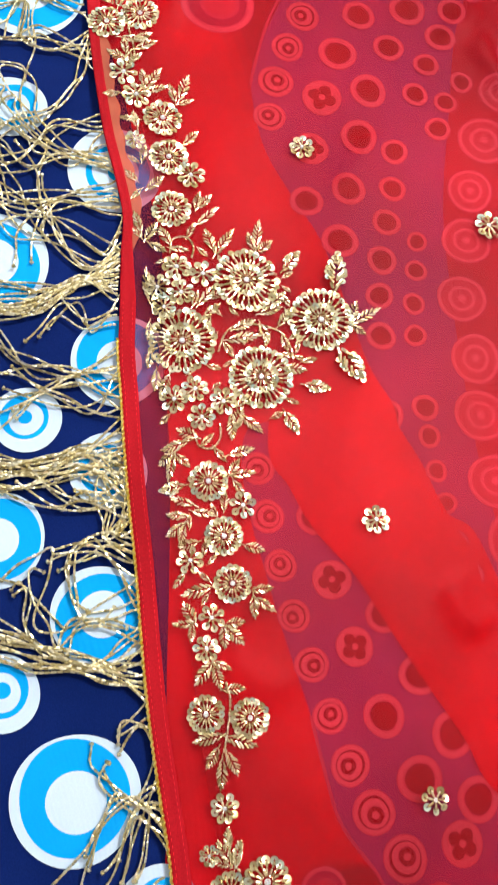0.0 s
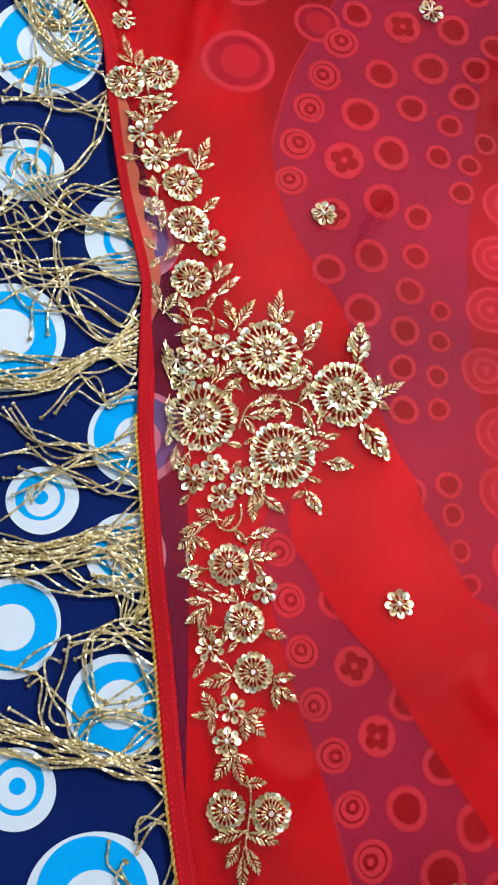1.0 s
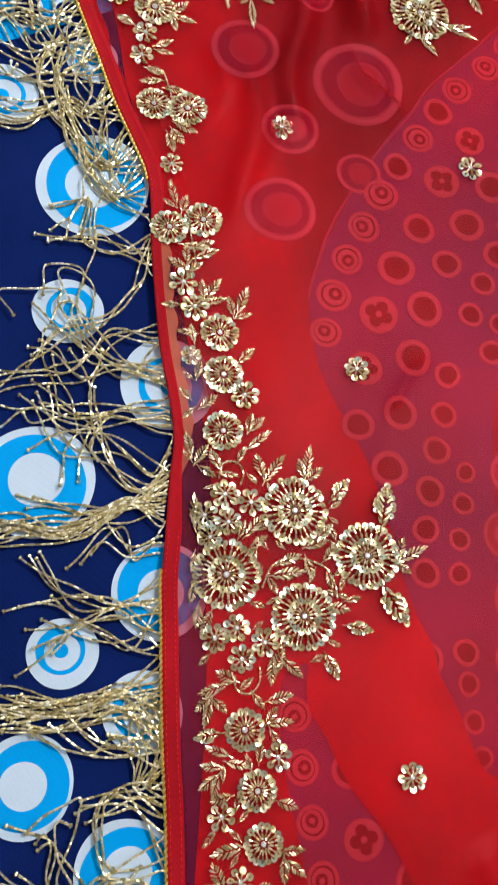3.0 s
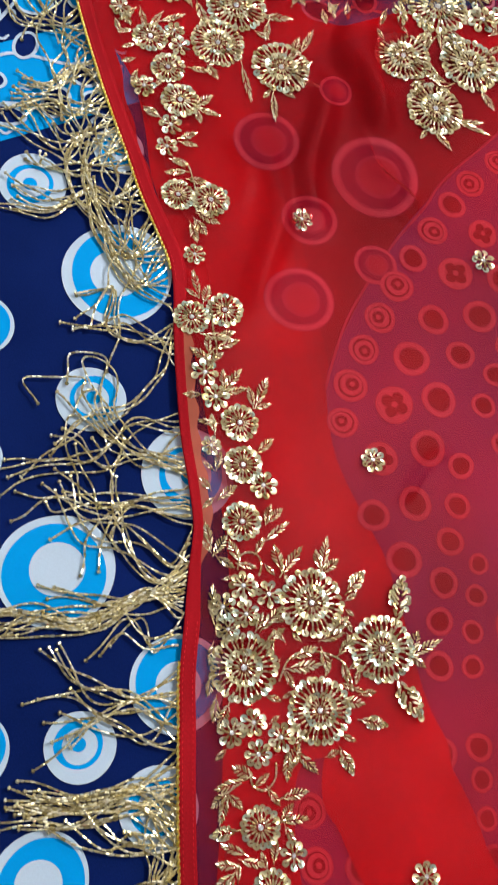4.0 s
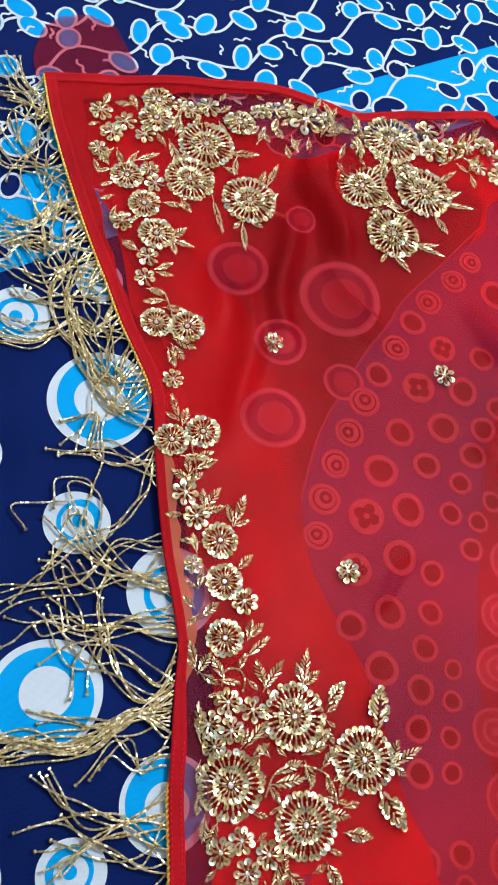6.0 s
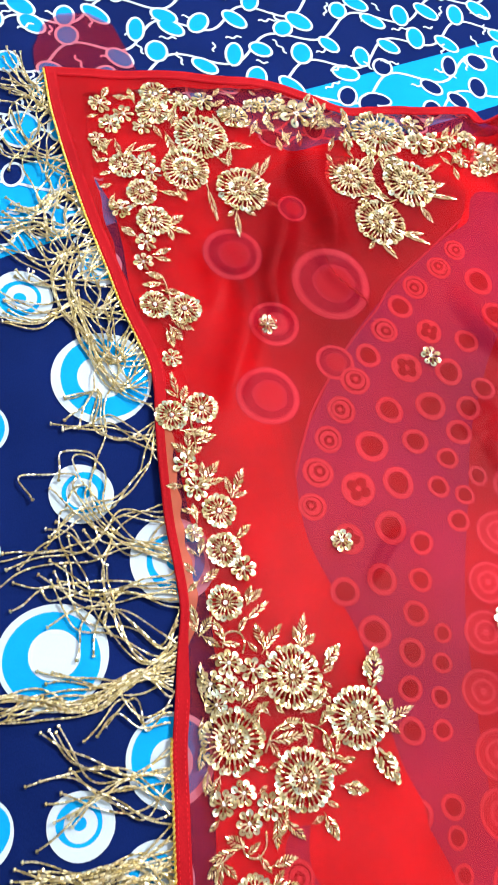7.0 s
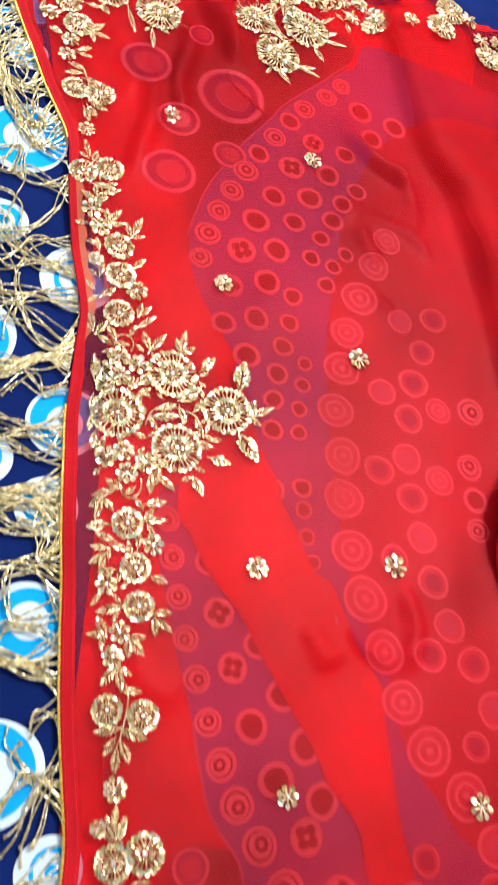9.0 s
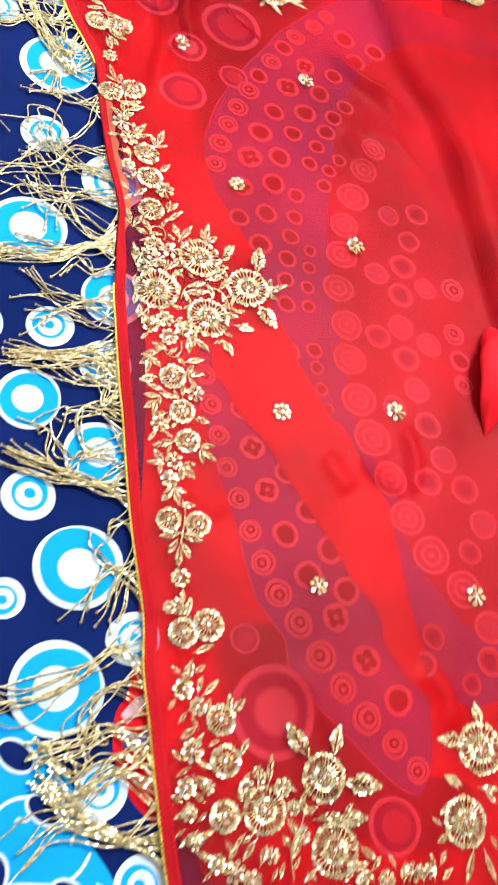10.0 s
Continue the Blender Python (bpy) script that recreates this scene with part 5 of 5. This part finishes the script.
F32 = [
    (-.0251, -.1677), (-.0193, -.2153), (-.0624, -.1975), (-.0762, -.2084), (-.0931, -.196), (-.0879, -.165), (-.1075, -.169),
]
F33 = [
    (-.0303, -.1297), (-.0248, -.1639), (-.0666, -.1534), (-.0705, -.1831), (-.0588, -.1975), (-.0409, -.1882),
]
F34 = [
    (-.0221, -.1972), (-.0144, -.2523), (-.0501, -.226), (-.0862, -.219), (-.1296, -.2034),
]
F35 = [
    (-.0198, -.2117), (-.0136, -.254), (-.0463, -.2295), (-.0824, -.2225), (-.1289, -.2122),
]
F36 = [
    (-.0161, -.2436), (-.0092, -.2798), (-.0218, -.2557), (-.0339, -.2669),
]
F37 = [
    (-.0103, -.2781), (.0002, -.3344), (-.0218, -.3046), (-.0371, -.3141), (-.0547, -.3393),
]
F38 = [
    (-.006, -.3016), (.0002, -.3344), (-.027, -.3062), (-.0399, -.2911), (-.0398, -.277),
]
F39 = [
    (-.0083, -.2848), (.0027, -.3473), (-.0162, -.3146), (-.0223, -.337), (-.0301, -.3573),
]
F40 = [
    (-.0019, -.3455), (.0095, -.4162), (-.0209, -.379), (-.051, -.4018), (-.0914, -.4216), (-.1223, -.427),
]
F41 = [
    (.0044, -.3827), (.0122, -.4349), (-.0262, -.4126), (-.048, -.4408), (-.0367, -.4672), (-.0601, -.4631),
]
F42 = [
    (.0097, -.4209), (.0203, -.4888), (-.0193, -.4447), (-.047, -.4541), (-.0825, -.4655),
]
F43 = [
    (.0148, -.4486), (.0251, -.5146), (-.0172, -.4802), (-.0524, -.5014), (-.0802, -.4888),
]
F44 = [
    (.0214, -.4931), (.0311, -.5481), (-.0095, -.5309), (-.0472, -.5098), (-.0807, -.4846),
]
F45 = [
    (.024, -.5104), (.0323, -.5562), (-.0189, -.5266), (-.0599, -.5179), (-.096, -.545),
]
F46 = [
    (.0134, -.4395), (.0226, -.4975), (-.0227, -.4671), (-.0492, -.4846), (-.0696, -.4589),
]
rnd = random.Random(12)
# bundle and how many strings it holds
FRINGE = [(F01, 7), (F02, 7), (F03, 7), (F04, 8), (F05, 7), (F06, 7), (F07, 6), (F08, 8), (F09, 8), (F10, 9), (F11, 3), (F12, 3), (F13, 3), (F14, 4), (F15, 5), (F16, 4),
          (F17, 5), (F18, 4), (F19, 5), (F20, 4), (F21, 14), (F22, 4), (F23, 4), (F24, 4), (F25, 5), (F26, 4), (F27, 12), (F28, 11), (F29, 5), (F30, 8), (F31, 5), (F32, 5),
          (F33, 3), (F34, 10), (F35, 6), (F36, 4), (F37, 4), (F38, 3), (F39, 7), (F40, 9), (F41, 6), (F42, 9), (F43, 9), (F44, 9), (F45, 7), (F46, 6)]
for number, (way, count) in enumerate(FRINGE):
    a, b, *mids = way
    tight = 0.0022 if count > 7 else 0.0034
    for k in range(count):
        s = (k + rnd.uniform(0.2, 0.8)) / count
        start = Vector((a[0] + (b[0] - a[0]) * s - 0.001, a[1] + (b[1] - a[1]) * s, 0.0052))
        pts = [start]
        ox, oy = rnd.gauss(0, 1), rnd.gauss(0, 1)
        for i, (x, y) in enumerate(mids):
            j = tight * (1.0 + 0.9 * i)
            z = 0.0026 + 0.0005 * (k % 5) + rnd.uniform(0, 0.0022)
            pts.append(Vector((x + ox * j * 0.8 + rnd.gauss(0, j * 0.5), y + oy * j * 0.9 + rnd.gauss(0, j * 0.7), z)))
        pts[-1] = pts[-2].lerp(pts[-1], rnd.uniform(0.65, 1.2))
        line = catmull(pts, 0.0036)
        ph, wl = rnd.uniform(0, 6.3), rnd.uniform(0.3, 0.62)
        for i, p in enumerate(line[1:], 1):
            p.x += 0.0011 * math.sin(i * wl + ph)
            p.y += 0.0017 * math.sin(i * wl * 0.8 + ph * 2)
        soup = Soup()
        for p, n in zip(line, line[1:]):
            bead(soup, p, p.lerp(n, 0.95), rnd.uniform(0.0008, 0.00102), BUGLE, rnd.uniform(0, 3))
        e, d = line[-1], (line[-1] - line[-2]).normalized()
        bead(soup, e, e + d * 0.0026, 0.0017, SEED)
        part("fringe_string", soup.mesh("fringe_string", STRING), dupatta, "string of gold beads from the fringe")

# the tangle that hangs down along the upper side edge
rnd = random.Random(31)
upper = [e for e in side_edge if e[0].y > 0.33]
for k in range(26):
    p, side, d = upper[int((len(upper) - 1) * (k + rnd.random()) / 26)]
    out, run = -side, d if d.y < 0 else -d
    reach, fall = rnd.uniform(0.012, 0.034), rnd.uniform(0.018, 0.04)
    pts = [Vector((p.x - 0.001, p.y, 0.0070)), p + out * reach * 0.6 + run * fall * 0.35, p + out * reach + run * fall]
    for turn in range(rnd.choice((1, 2, 3))):
        fall += rnd.uniform(0.014, 0.03)
        reach += rnd.uniform(-0.016, 0.022)
        pts.append(p + out * max(0.006, reach) + run * fall)
    for i, c in enumerate(pts[1:]):
        c.z = 0.003 + 0.0012 * (k % 4) + rnd.uniform(0, 0.002)
    line = catmull(pts, 0.0036)
    ph, wl = rnd.uniform(0, 6.3), rnd.uniform(0.35, 0.7)
    for i, c in enumerate(line[1:], 1):
        c.x += 0.0014 * math.sin(i * wl + ph)
        c.y += 0.0016 * math.sin(i * wl * 0.8 + ph * 2)
    soup = Soup()
    for a, b in zip(line, line[1:]):
        bead(soup, a, a.lerp(b, 0.95), rnd.uniform(0.0008, 0.00102), BUGLE, rnd.uniform(0, 3))
    e, d = line[-1], (line[-1] - line[-2]).normalized()
    bead(soup, e, e + d * 0.0026, 0.0017, SEED)
    part("fringe_string", soup.mesh("fringe_string", STRING), dupatta, "string of gold beads from the fringe")

# ---- unseen lamp holder and window frame, added where the lights stand ----
ceiling_lamp = thing("ceiling_lamp", "unseen white ceiling lamp holder on a short stem, added above the bulb light", "lamp", None, "", pose(PANEL_AT[0], PANEL_AT[1], 2.05))
rose_v, rose_f = ring_piece([(0.0, 0.06), (0.02, 0.06), (0.04, 0.02), (0.17, 0.012), (0.18, 0.03), (0.215, 0.03)], 16)
part("lamp_holder", mesh_of("lamp_holder", [(y, z, -x) for x, y, z in rose_v], rose_f, METAL_FRAME), ceiling_lamp)
window = thing("unseen_window", "unseen white window frame added behind the fill light", "window", None, "structure", pose(FILL_AT[0], 2.39, FILL_AT[2]))
part("unseen_window_frame", box("unseen_window_frame", (-0.7, -0.01, -0.65), (0.7, 0.008, 0.65), METAL_FRAME), window)
